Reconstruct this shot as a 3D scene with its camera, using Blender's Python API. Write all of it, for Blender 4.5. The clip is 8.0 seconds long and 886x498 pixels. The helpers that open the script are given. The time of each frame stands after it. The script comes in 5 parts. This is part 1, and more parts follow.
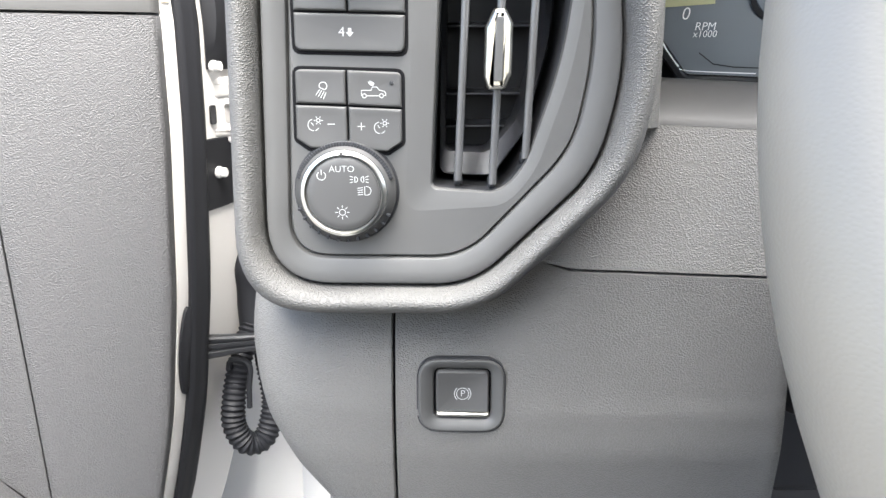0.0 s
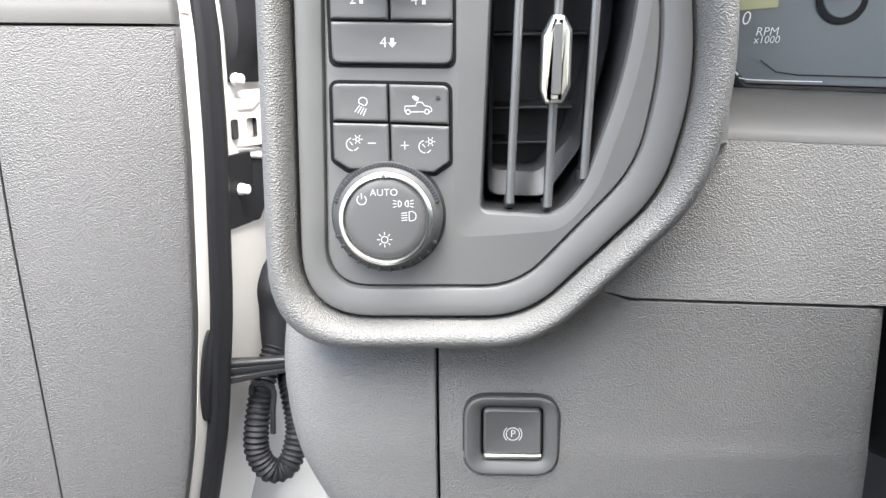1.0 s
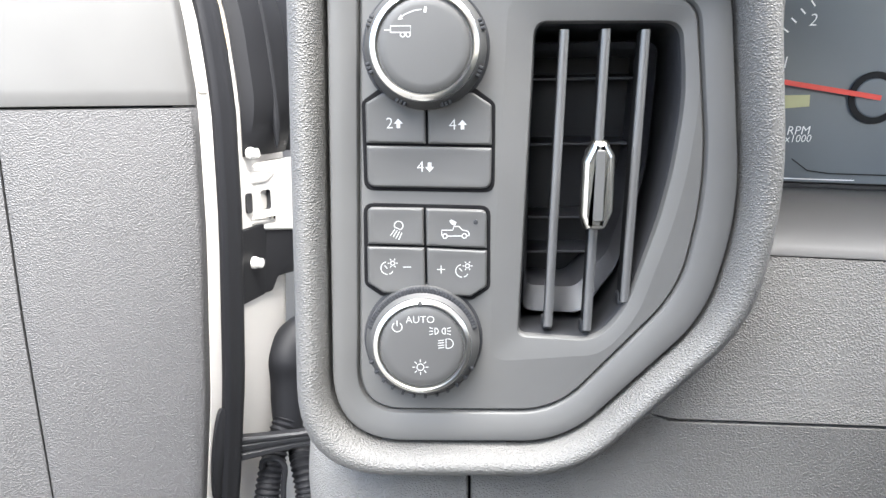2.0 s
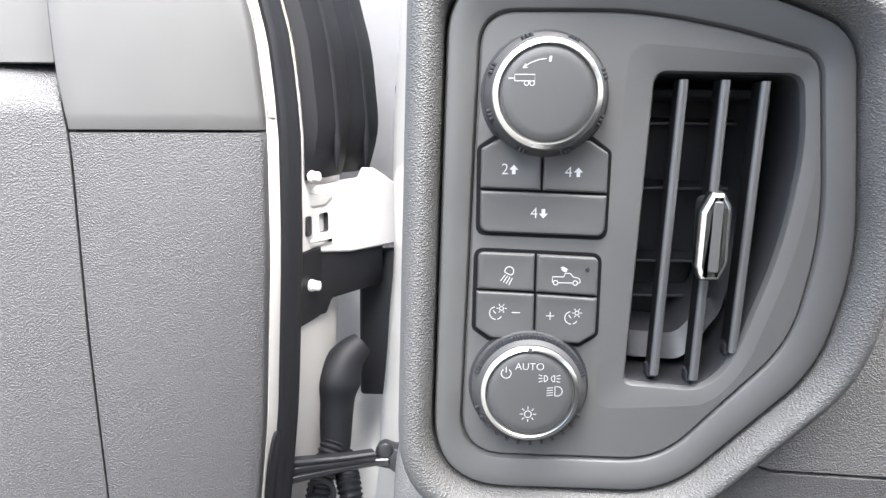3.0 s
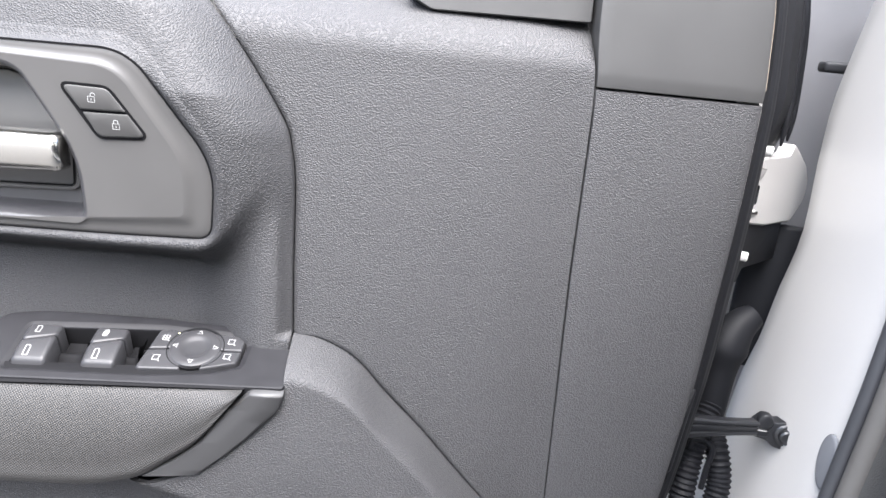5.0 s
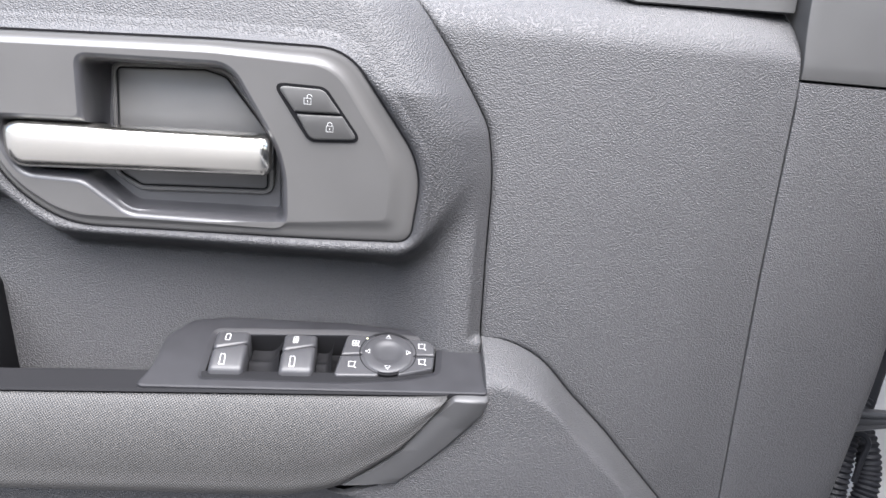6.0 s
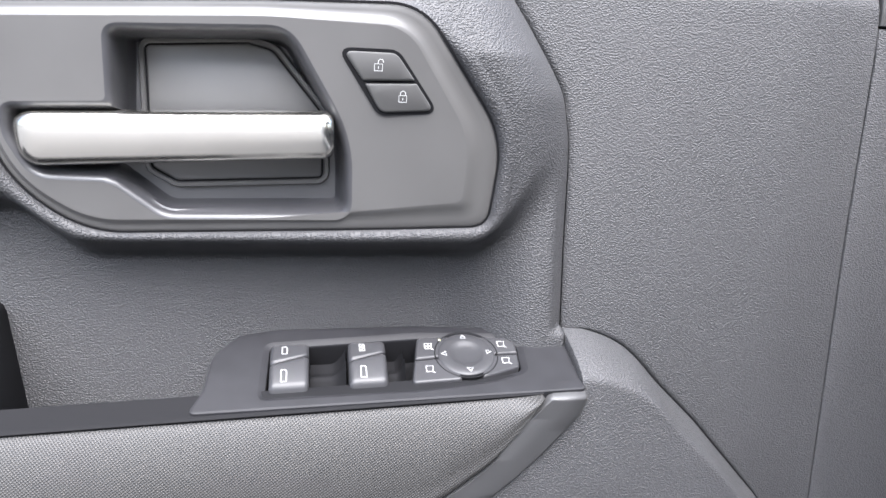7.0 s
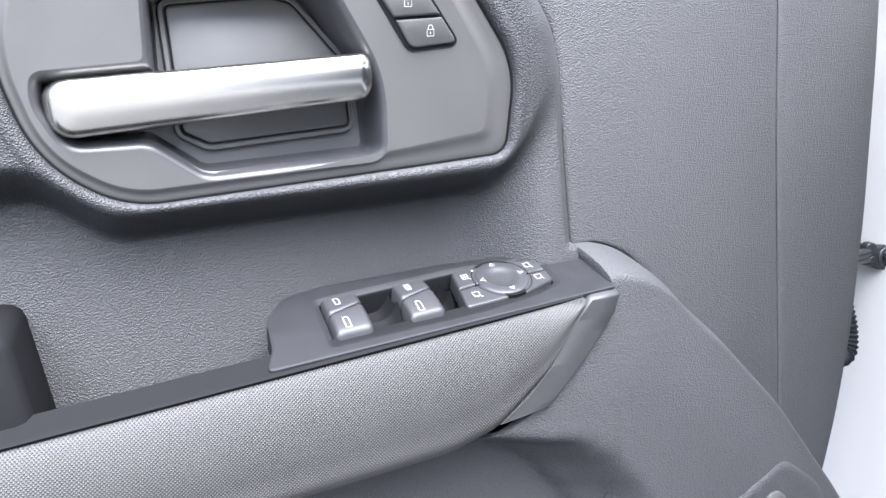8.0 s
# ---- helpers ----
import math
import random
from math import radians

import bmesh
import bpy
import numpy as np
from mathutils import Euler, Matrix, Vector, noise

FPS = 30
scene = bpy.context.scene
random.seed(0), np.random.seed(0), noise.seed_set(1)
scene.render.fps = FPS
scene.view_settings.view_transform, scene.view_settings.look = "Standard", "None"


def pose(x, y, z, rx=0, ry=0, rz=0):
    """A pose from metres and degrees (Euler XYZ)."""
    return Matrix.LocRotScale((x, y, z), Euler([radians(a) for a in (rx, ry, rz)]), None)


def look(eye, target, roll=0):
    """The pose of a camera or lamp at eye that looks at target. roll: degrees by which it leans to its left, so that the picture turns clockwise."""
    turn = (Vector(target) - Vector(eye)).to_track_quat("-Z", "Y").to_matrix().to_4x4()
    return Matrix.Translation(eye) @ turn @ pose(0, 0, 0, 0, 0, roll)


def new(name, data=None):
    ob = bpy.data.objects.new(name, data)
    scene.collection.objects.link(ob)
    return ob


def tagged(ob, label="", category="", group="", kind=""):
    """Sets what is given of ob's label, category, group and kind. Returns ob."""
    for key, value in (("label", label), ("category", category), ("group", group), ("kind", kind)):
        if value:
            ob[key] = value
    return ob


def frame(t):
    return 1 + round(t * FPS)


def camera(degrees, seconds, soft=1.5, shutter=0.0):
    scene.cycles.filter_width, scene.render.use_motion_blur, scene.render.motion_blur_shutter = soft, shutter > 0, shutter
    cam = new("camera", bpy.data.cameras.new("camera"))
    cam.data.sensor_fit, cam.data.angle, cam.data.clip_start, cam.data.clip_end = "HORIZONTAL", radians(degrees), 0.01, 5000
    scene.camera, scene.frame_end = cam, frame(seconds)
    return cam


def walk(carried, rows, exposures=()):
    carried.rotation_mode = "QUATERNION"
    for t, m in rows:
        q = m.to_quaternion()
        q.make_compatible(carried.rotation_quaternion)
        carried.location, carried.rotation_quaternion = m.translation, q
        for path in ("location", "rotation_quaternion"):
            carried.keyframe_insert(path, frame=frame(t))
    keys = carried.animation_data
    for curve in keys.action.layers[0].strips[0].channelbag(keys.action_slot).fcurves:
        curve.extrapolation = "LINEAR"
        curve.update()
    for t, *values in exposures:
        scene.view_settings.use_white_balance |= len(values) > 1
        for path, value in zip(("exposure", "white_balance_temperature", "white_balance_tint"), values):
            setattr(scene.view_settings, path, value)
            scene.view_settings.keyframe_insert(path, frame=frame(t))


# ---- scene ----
# Camera: a hand-held phone that slides from the dashboard to the open driver's door.
cam = camera(61.8, 8.0, soft=1.5)
PATH = [
    (0, (0.004, -0.015, 1.308), (-0.025, 1.936, 0.87), -0.3),
    (0.2, (-0.005, 0.008, 1.304), (-0.04, 1.96, 0.871), -0.6),
    (0.5, (-0.004, 0.021, 1.302), (-0.073, 1.972, 0.867), -0.7),
    (1, (-0.014, 0.019, 1.311), (-0.078, 1.974, 0.893), -0.9),
    (1.5, (-0.016, 0.022, 1.324), (-0.069, 1.983, 0.936), -1.1),
    (1.7, (-0.023, 0.028, 1.336), (-0.078, 1.993, 0.964), -1.0),
    (2.8, (-0.059, 0.045, 1.374), (-0.116, 2.018, 1.049), 0.1),
    (3, (-0.076, 0.039, 1.368), (-0.154, 2.011, 1.043), 0.5),
    (3.2, (-0.097, 0.025, 1.359), (-0.203, 1.995, 1.053), 1.1),
    (3.5, (-0.135, 0.025, 1.347), (-0.284, 1.992, 1.016), 2.3),
    (4, (-0.21, 0.007, 1.346), (-0.454, 1.958, 0.981), 3.8),
    (4.2, (-0.247, 0.002, 1.349), (-0.553, 1.939, 0.957), 4.5),
    (4.5, (-0.295, -0.005, 1.36), (-0.653, 1.917, 0.936), 5.1),
    (5, (-0.33, -0.028, 1.37), (-0.781, 1.859, 0.884), 6.1),
    (5.2, (-0.344, -0.045, 1.368), (-0.824, 1.832, 0.873), 6.3),
    (6.3, (-0.529, -0.052, 1.356), (-0.917, 1.839, 0.833), 4.7),
    (6.5, (-0.542, -0.04, 1.341), (-0.905, 1.862, 0.841), 4.2),
    (7, (-0.591, -0.021, 1.315), (-0.852, 1.912, 0.872), 2.2),
    (7.2, (-0.619, -0.028, 1.311), (-0.851, 1.896, 0.82), 1.1),
    (7.5, (-0.659, -0.07, 1.249), (-0.704, 1.893, 0.872), -1.0),
    (8, (-0.726, -0.06, 1.259), (-0.542, 1.895, 0.878), -4.9),
]
EXPOSURES = [(0.0, 4.45, 6450, 8), (1.7, 4.6, 6350, 8), (2.8, 4.3, 6250, 9), (3.5, 3.9, 6200, 10), (4.0, 3.8, 6170, 10), (4.5, 3.62, 6150, 11), (6.5, 3.4, 6050, 12), (7.0, 3.42, 6000, 12), (7.2, 3.6, 5850, 12), (7.5, 3.45, 5800, 12), (7.8, 3.45, 5750, 12), (8.0, 3.72, 5750, 12)]
walk(cam, [(t, look(eye, target, roll)) for t, eye, target, roll in PATH], EXPOSURES)

# World and light: hazy daylight, a wide soft sun high behind the open door.
SUN_UP, SUN_TURN = 56.0, 157.0
world = bpy.data.worlds.new("sky")
scene.world = world
world.use_nodes = True
wn = world.node_tree.nodes
sky = wn.new("ShaderNodeTexSky")
sky.sky_type, sky.sun_disc = "NISHITA", False
sky.sun_elevation, sky.sun_rotation = radians(SUN_UP), radians(SUN_TURN)
sky.air_density, sky.dust_density, sky.ozone_density = 1.0, 4.0, 1.0
world.node_tree.links.new(sky.outputs[0], wn["Background"].inputs[0])
wn["Background"].inputs[1].default_value = 0.09
sun = new("sun", bpy.data.lights.new("sun", "SUN"))
sun.data.energy, sun.data.angle, sun.data.color = 4.0, radians(70), (1.0, 0.97, 0.93)
sun.matrix_world = look((3 * math.sin(radians(SUN_TURN)), 3 * math.cos(radians(SUN_TURN)), 3 * math.tan(radians(SUN_UP))), (0, 0, 0))


# ---- materials ----
def material(name, colour, rough=0.5, metal=0.0, vary=0.12, vary_scale=30.0, coat=0.0, uneven=0.05):
    m = bpy.data.materials.new(name)
    m.use_nodes = True
    nt = m.node_tree
    b = nt.nodes["Principled BSDF"]
    b.inputs["Metallic"].default_value, b.inputs["Coat Weight"].default_value = metal, coat
    tc = nt.nodes.new("ShaderNodeTexCoord")
    nz = nt.nodes.new("ShaderNodeTexNoise")
    nz.inputs["Scale"].default_value, nz.inputs["Detail"].default_value = vary_scale, 6.0
    nt.links.new(tc.outputs["Object"], nz.inputs["Vector"])
    mix = nt.nodes.new("ShaderNodeMix")
    mix.data_type = "RGBA"
    nt.links.new(nz.outputs["Fac"], mix.inputs["Factor"])
    mix.inputs["A"].default_value = (*[c * (1 - vary) for c in colour], 1)
    mix.inputs["B"].default_value = (*[min(1, c * (1 + vary)) for c in colour], 1)
    nt.links.new(mix.outputs["Result"], b.inputs["Base Color"])
    rr = nt.nodes.new("ShaderNodeMapRange")
    rr.inputs["To Min"].default_value, rr.inputs["To Max"].default_value = max(0.02, rough - uneven), min(1, rough + uneven)
    nt.links.new(nz.outputs["Fac"], rr.inputs["Value"])
    nt.links.new(rr.outputs[0], b.inputs["Roughness"])
    return m


def bump(m, height, distance, strength=1.0):
    nt = m.node_tree
    bp = nt.nodes.new("ShaderNodeBump")
    bp.inputs["Distance"].default_value, bp.inputs["Strength"].default_value = distance, strength
    nt.links.new(height, bp.inputs["Height"])
    nt.links.new(bp.outputs[0], nt.nodes["Principled BSDF"].inputs["Normal"])
    return m


def grained(name, colour, rough, scale, distance):
    """Moulded plastic with a leather grain: uneven pebbles, wider than tall, parted by creases."""
    m = material(name, colour, rough)
    nt = m.node_tree
    tc = nt.nodes.new("ShaderNodeTexCoord")
    mp = nt.nodes.new("ShaderNodeMapping")
    mp.inputs["Scale"].default_value = (scale, scale, scale * 1.45)
    nt.links.new(tc.outputs["Object"], mp.inputs["Vector"])
    warp = nt.nodes.new("ShaderNodeTexNoise")
    warp.inputs["Scale"].default_value, warp.inputs["Detail"].default_value = 0.5, 1.0
    nt.links.new(mp.outputs[0], warp.inputs["Vector"])
    bend = nt.nodes.new("ShaderNodeVectorMath")
    bend.operation = "MULTIPLY_ADD"
    bend.inputs[1].default_value = (0.5, 0.5, 0.5)
    nt.links.new(warp.outputs["Color"], bend.inputs[0])
    nt.links.new(mp.outputs[0], bend.inputs[2])
    pebble = nt.nodes.new("ShaderNodeTexVoronoi")
    pebble.feature = "F1"
    pebble.inputs["Scale"].default_value, pebble.inputs["Randomness"].default_value = 1.0, 0.9
    nt.links.new(bend.outputs[0], pebble.inputs["Vector"])
    crease = nt.nodes.new("ShaderNodeMapRange")
    crease.interpolation_type = "SMOOTHSTEP"
    crease.inputs["From Min"].default_value, crease.inputs["From Max"].default_value = 0.12, 0.72
    crease.inputs["To Min"].default_value, crease.inputs["To Max"].default_value = 1.0, 0.0
    nt.links.new(pebble.outputs["Distance"], crease.inputs["Value"])
    return bump(m, crease.outputs[0], distance)


def woven(name, colour, rough, pitch, distance):
    """Moulded weave of small slanting cells."""
    m = material(name, colour, rough, vary=0.15)
    nt = m.node_tree
    tc = nt.nodes.new("ShaderNodeTexCoord")
    mp = nt.nodes.new("ShaderNodeMapping")
    mp.inputs["Rotation"].default_value = (radians(0), radians(38), radians(-15))
    nt.links.new(tc.outputs["Object"], mp.inputs["Vector"])
    out = []
    for direction in ("X", "Z"):
        wv = nt.nodes.new("ShaderNodeTexWave")
        wv.bands_direction = direction
        wv.inputs["Scale"].default_value, wv.inputs["Distortion"].default_value = 0.314 / pitch, 0.0
        nt.links.new(mp.outputs[0], wv.inputs["Vector"])
        out.append(wv)
    mu = nt.nodes.new("ShaderNodeMath")
    mu.operation = "MULTIPLY"
    nt.links.new(out[0].outputs["Fac"], mu.inputs[0])
    nt.links.new(out[1].outputs["Fac"], mu.inputs[1])
    return bump(m, mu.outputs[0], distance)


GRAIN = grained("grained charcoal plastic", (0.051, 0.0495, 0.0468), 0.64, 840, 0.00029)
GRAIN.node_tree.nodes["Principled BSDF"].inputs["Specular IOR Level"].default_value = 0.38
DOORGRAIN = grained("grained door plastic", (0.0142, 0.0142, 0.0152), 0.65, 660, 0.00037)
DOORGRAIN.node_tree.nodes["Principled BSDF"].inputs["Specular IOR Level"].default_value = 0.44
SATIN = material("satin grey plastic", (0.044, 0.0435, 0.0425), 0.50)
CUPGREY = material("dark satin cup plastic", (0.019, 0.019, 0.0208), 0.45)
DARKSATIN = material("satin charcoal plastic", (0.0075, 0.0075, 0.0085), 0.55, vary=0.4, vary_scale=70)
BEZELGREY = material("mid-grey satin plastic", (0.042, 0.041, 0.040), 0.42)
BUTTON = material("soft-touch button plastic", (0.030, 0.0296, 0.029), 0.55)
BLACK = material("black plastic", (0.015, 0.0154, 0.017), 0.45)
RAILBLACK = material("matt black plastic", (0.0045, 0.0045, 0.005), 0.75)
RUBBER = material("black rubber", (0.0045, 0.0048, 0.006), 0.6)
WHITE = material("white body paint", (0.32, 0.313, 0.303), 0.30, vary=0.008, vary_scale=3, coat=0.4, uneven=0.01)
CREAM = material("cream sealer", (0.24, 0.20, 0.15), 0.55)
CHROME = material("satin chrome", (0.60, 0.585, 0.54), 0.22, metal=1.0, vary=0.04)
SILVER = material("brushed silver ring", (0.48, 0.467, 0.43), 0.28, metal=1.0, vary=0.06)
STEEL = material("blackened steel", (0.007, 0.0073, 0.0085), 0.34)
KEYDARK = material("dark switch plastic", (0.017, 0.017, 0.0182), 0.42)
for semi in (BUTTON, SATIN):
    semi.node_tree.nodes["Principled BSDF"].inputs["Specular IOR Level"].default_value = 0.36
for dull in (BLACK, RUBBER, RAILBLACK, KEYDARK, DARKSATIN):
    dull.node_tree.nodes["Principled BSDF"].inputs["Specular IOR Level"].default_value = 0.06 if dull is RAILBLACK else 0.14 if dull in (BLACK, RUBBER, DARKSATIN) else 0.2
INK = material("white legend print", (0.25, 0.25, 0.25), 0.5, vary=0.02)
FABRIC = woven("textured armrest vinyl", (0.017, 0.0165, 0.016), 0.60, 0.0016, 0.00032)
FABRIC.node_tree.nodes["Principled BSDF"].inputs["Specular IOR Level"].default_value = 0.32
# Blue-grey base stands for reflections and haze on the dark glass.
SCREEN = material("display glass with reflected haze in its colour", (0.072, 0.086, 0.102), 0.32, vary=0.05)
PALE = material("pale gauge print", (0.75, 0.75, 0.75), 0.5, vary=0.02)
RED = material("red needle", (0.50, 0.03, 0.02), 0.4)
AMBER = material("pale yellow scale mark", (0.34, 0.33, 0.18), 0.5)
BOLT = material("painted bolt", (0.36, 0.355, 0.345), 0.35, vary=0.05)
# Leather tone is lighter and warmer to stand for sun on the rim.
LEATHER = grained("wheel leather lightened for sun", (0.115, 0.104, 0.085), 0.5, 900, 0.00002)
SHADEDPAINT = material("white paint greyed for shade", (0.09, 0.09, 0.095), 0.55)
DUCTGREY = material("dark duct plastic", (0.026, 0.027, 0.031), 0.5)
VANELIT = material("glossy vane plastic, lightened as if lit", (0.040, 0.040, 0.041), 0.32)
CAPGREY = material("smooth door cap plastic", (0.023, 0.0228, 0.0225), 0.52)
PLUGGREY = material("grey rubber plug", (0.10, 0.103, 0.11), 0.5)
# Tone for the unseen ground, picked dark to cut bounced light.
DARKGROUND = material("dark asphalt", (0.05, 0.049, 0.048), 0.9, vary=0.3, vary_scale=4)
# Colours for unseen cab parts, picked for the light they bounce or block.
CABGREY = material("grey cab lining", (0.09, 0.088, 0.085), 0.8)
SEATCLOTH = material("dark seat cloth", (0.018, 0.018, 0.019), 0.85)
ROOFCLOTH = material("pale headliner cloth", (0.30, 0.30, 0.29), 0.9)
TRIMGREY = material("satin trim plastic", (0.017, 0.017, 0.0175), 0.5)
TRIMGREY.node_tree.nodes["Principled BSDF"].inputs["Specular IOR Level"].default_value = 0.32
SEALGREY = material("grey flocked rubber seal", (0.030, 0.031, 0.034), 0.55)
SEALBROWN = material("brown-grey flocked rubber seal", (0.075, 0.071, 0.066), 0.6)


# ---- building helpers ----
def thing(name, at, label, category, group="", kind=""):
    ob = new(name)
    ob.location = at
    ob.empty_display_size = 0.01
    return tagged(ob, label, category, group, kind)


def part(name, geo, mat, parent, label="", smooth=True, angle=35):
    """Links (verts, faces) as one mesh under a thing or a part; places are in the world."""
    verts, faces = geo
    me = bpy.data.meshes.new(name)
    me.from_pydata([tuple(v) for v in verts], [], [tuple(f) for f in faces])
    me.validate()
    me.materials.append(mat)
    if smooth:
        me.shade_smooth()
        me.set_sharp_from_angle(angle=radians(angle))
    ob = new(name, me)
    ob.parent = parent
    base = Vector()
    p = parent
    while p:
        base += p.location
        p = p.parent
    ob.location = -base
    if label:
        ob["label"] = label
    return ob


def rounded(corners, arc=8, edge=6):
    """A closed outline from (x, y, radius) corners: equal numbers of points for equal numbers of corners."""
    n, out, ends = len(corners), [], []
    for i, (x, y, r) in enumerate(corners):
        c = Vector((x, y))
        a, b = Vector(corners[i - 1][:2]) - c, Vector(corners[(i + 1) % n][:2]) - c
        la, lb = a.length, b.length
        a.normalize(), b.normalize()
        turn = math.acos(max(-1, min(1, a.dot(b))))
        cut = min(r / max(0.02, math.tan(turn / 2)), 0.49 * la, 0.49 * lb)
        p, q = c + a * cut, c + b * cut
        ends.append([(p * (1 - k) * (1 - k) + c * 2 * k * (1 - k) + q * k * k) for k in [j / (arc - 1) for j in range(arc)]])
    for i in range(n):
        out += ends[i]
        p, q = ends[i][-1], ends[(i + 1) % n][0]
        out += [p.lerp(q, (j + 1) / (edge + 1)) for j in range(edge)]
    return [tuple(v) for v in out]


def inset(loop, d):
    """Moves a counter-clockwise outline inwards by d (outwards: minus)."""
    n, out = len(loop), []
    for i in range(n):
        a, b = Vector(loop[i - 1]), Vector(loop[(i + 1) % n])
        t = b - a
        t = t.normalized() if t.length > 1e-9 else Vector((1, 0))
        out.append((loop[i][0] - t.y * d, loop[i][1] + t.x * d))
    return out


def inside(x, y, loop):
    hit = False
    for i in range(len(loop)):
        (x0, y0), (x1, y1) = loop[i - 1], loop[i]
        if (y0 > y) != (y1 > y) and x < (x1 - x0) * (y - y0) / (y1 - y0) + x0:
            hit = not hit
    return hit


def loft(rings, closed=True, cap0=False, cap1=False):
    n = len(rings[0])
    verts = [tuple(v) for r in rings for v in r]
    faces = []
    for k in range(len(rings) - 1):
        for i in range(n if closed else n - 1):
            j = (i + 1) % n
            faces.append((k * n + i, k * n + j, (k + 1) * n + j, (k + 1) * n + i))
    if cap0:
        faces.append(tuple(reversed(range(n))))
    if cap1:
        faces.append(tuple(range((len(rings) - 1) * n, len(rings) * n)))
    return verts, faces


def slab(outline, place, profile, cap=True):
    """A moulding on a surface: place(x, y, h) gives the spot; profile rows are (inset, height)."""
    return loft([[place(x, y, h) for x, y in inset(outline, d)] for d, h in profile], cap1=cap)


def drawn_in(corners, d):
    """The corners of an outline whose sides all move inwards by d."""
    n, out = len(corners), []
    for i, (x, y, r) in enumerate(corners):
        c = Vector((x, y))
        a, b = (c - Vector(corners[i - 1][:2])).normalized(), (Vector(corners[(i + 1) % n][:2]) - c).normalized()
        na, nb = Vector((-a.y, a.x)), Vector((-b.y, b.x))
        q = c + (na + nb) * (d / (1 + na.dot(nb)))
        out.append((q.x, q.y, max(0.0003, r - d)))
    return out


def key_cap(corners, place, profile, arc_n=6, edge_n=4):
    """Like slab, for outlines with tight corners."""
    return loft([[place(x, y, h) for x, y in rounded(drawn_in(corners, d), arc_n, edge_n)] for d, h in profile], cap1=True)


def holed(outer, hole, place, h):
    """A flat face with a hole in it."""
    faces = tessellate([[Vector((x, y, 0)) for x, y in outer], [Vector((x, y, 0)) for x, y in hole]])
    return [place(x, y, h) for x, y in outer + hole], faces


def tessellate(loops):
    bm = bmesh.new()
    edges = []
    for lp in loops:
        vs = [bm.verts.new(v) for v in lp]
        edges += [bm.edges.new((vs[i], vs[(i + 1) % len(vs)])) for i in range(len(vs))]
    bm.verts.index_update()
    res = bmesh.ops.triangle_fill(bm, use_beauty=True, use_dissolve=False, edges=edges)
    bm.verts.index_update()
    faces = [tuple(v.index for v in f.verts) for f in bm.faces]
    bm.free()
    return faces


def join(*geos):
    verts, faces = [], []
    for v, f in geos:
        k = len(verts)
        verts += list(v)
        faces += [tuple(i + k for i in q) for q in f]
    return verts, faces


def grid(rows):
    """An open sheet from rows of points."""
    return loft(rows, closed=False)


def tube(points, radius, sides=12, ridged=0.0, pitch=0.004):
    """A round tube along a smooth path, with ridges where wanted."""
    pts = [Vector(p) for p in points]
    dense = []
    for i in range(len(pts) - 1):
        p0, p1, p2, p3 = pts[max(i - 1, 0)], pts[i], pts[i + 1], pts[min(i + 2, len(pts) - 1)]
        m = max(4, int((p2 - p1).length / (pitch / 4 if ridged else 0.004)))
        for j in range(m):
            k = j / m
            dense.append(0.5 * (2 * p1 + (p2 - p0) * k + (2 * p0 - 5 * p1 + 4 * p2 - p3) * k * k + (3 * p1 - p0 - 3 * p2 + p3) * k ** 3))
    dense.append(pts[-1])
    rings, run, normal = [], 0.0, Vector((0.3, -0.8, 0.5))
    for i, p in enumerate(dense):
        t = (dense[min(i + 1, len(dense) - 1)] - dense[max(i - 1, 0)]).normalized()
        normal = (normal - t * normal.dot(t)).normalized()
        side = t.cross(normal)
        if i:
            run += (p - dense[i - 1]).length
        r = (radius(i / (len(dense) - 1)) if callable(radius) else radius) * (1 + ridged * math.cos(run / pitch * 2 * math.pi))
        rings.append([p + (normal * math.cos(a) + side * math.sin(a)) * r for a in [2 * math.pi * j / sides for j in range(sides)]])
    return loft(rings, cap0=True, cap1=True)


def disc_stack(centre, place, profile, sides=64):
    """A turned part: profile rows are (radius, height) over the surface."""
    cx, cy = centre
    return loft([[place(cx + r * math.cos(a), cy + r * math.sin(a), h) for a in [2 * math.pi * j / sides for j in range(sides)]] for r, h in profile], cap1=True)


def strokes(lines, place, h, width):
    """Printed lines: thin flat ribbons along polylines."""
    geos = []
    for line in lines:
        pts = [Vector(p) for p in line]
        left, right = [], []
        for i, p in enumerate(pts):
            t = (pts[min(i + 1, len(pts) - 1)] - pts[max(i - 1, 0)])
            t = t.normalized() if t.length > 1e-9 else Vector((1, 0))
            nrm = Vector((-t.y, t.x)) * width / 2
            left.append(place(*(p + nrm), h))
            right.append(place(*(p - nrm), h))
        geos.append(loft([right, left], closed=False))
    return join(*geos)


def arc(cx, cy, r, a0, a1, n=20):
    return [(cx + r * math.cos(radians(a0 + (a1 - a0) * i / n)), cy + r * math.sin(radians(a0 + (a1 - a0) * i / n))) for i in range(n + 1)]


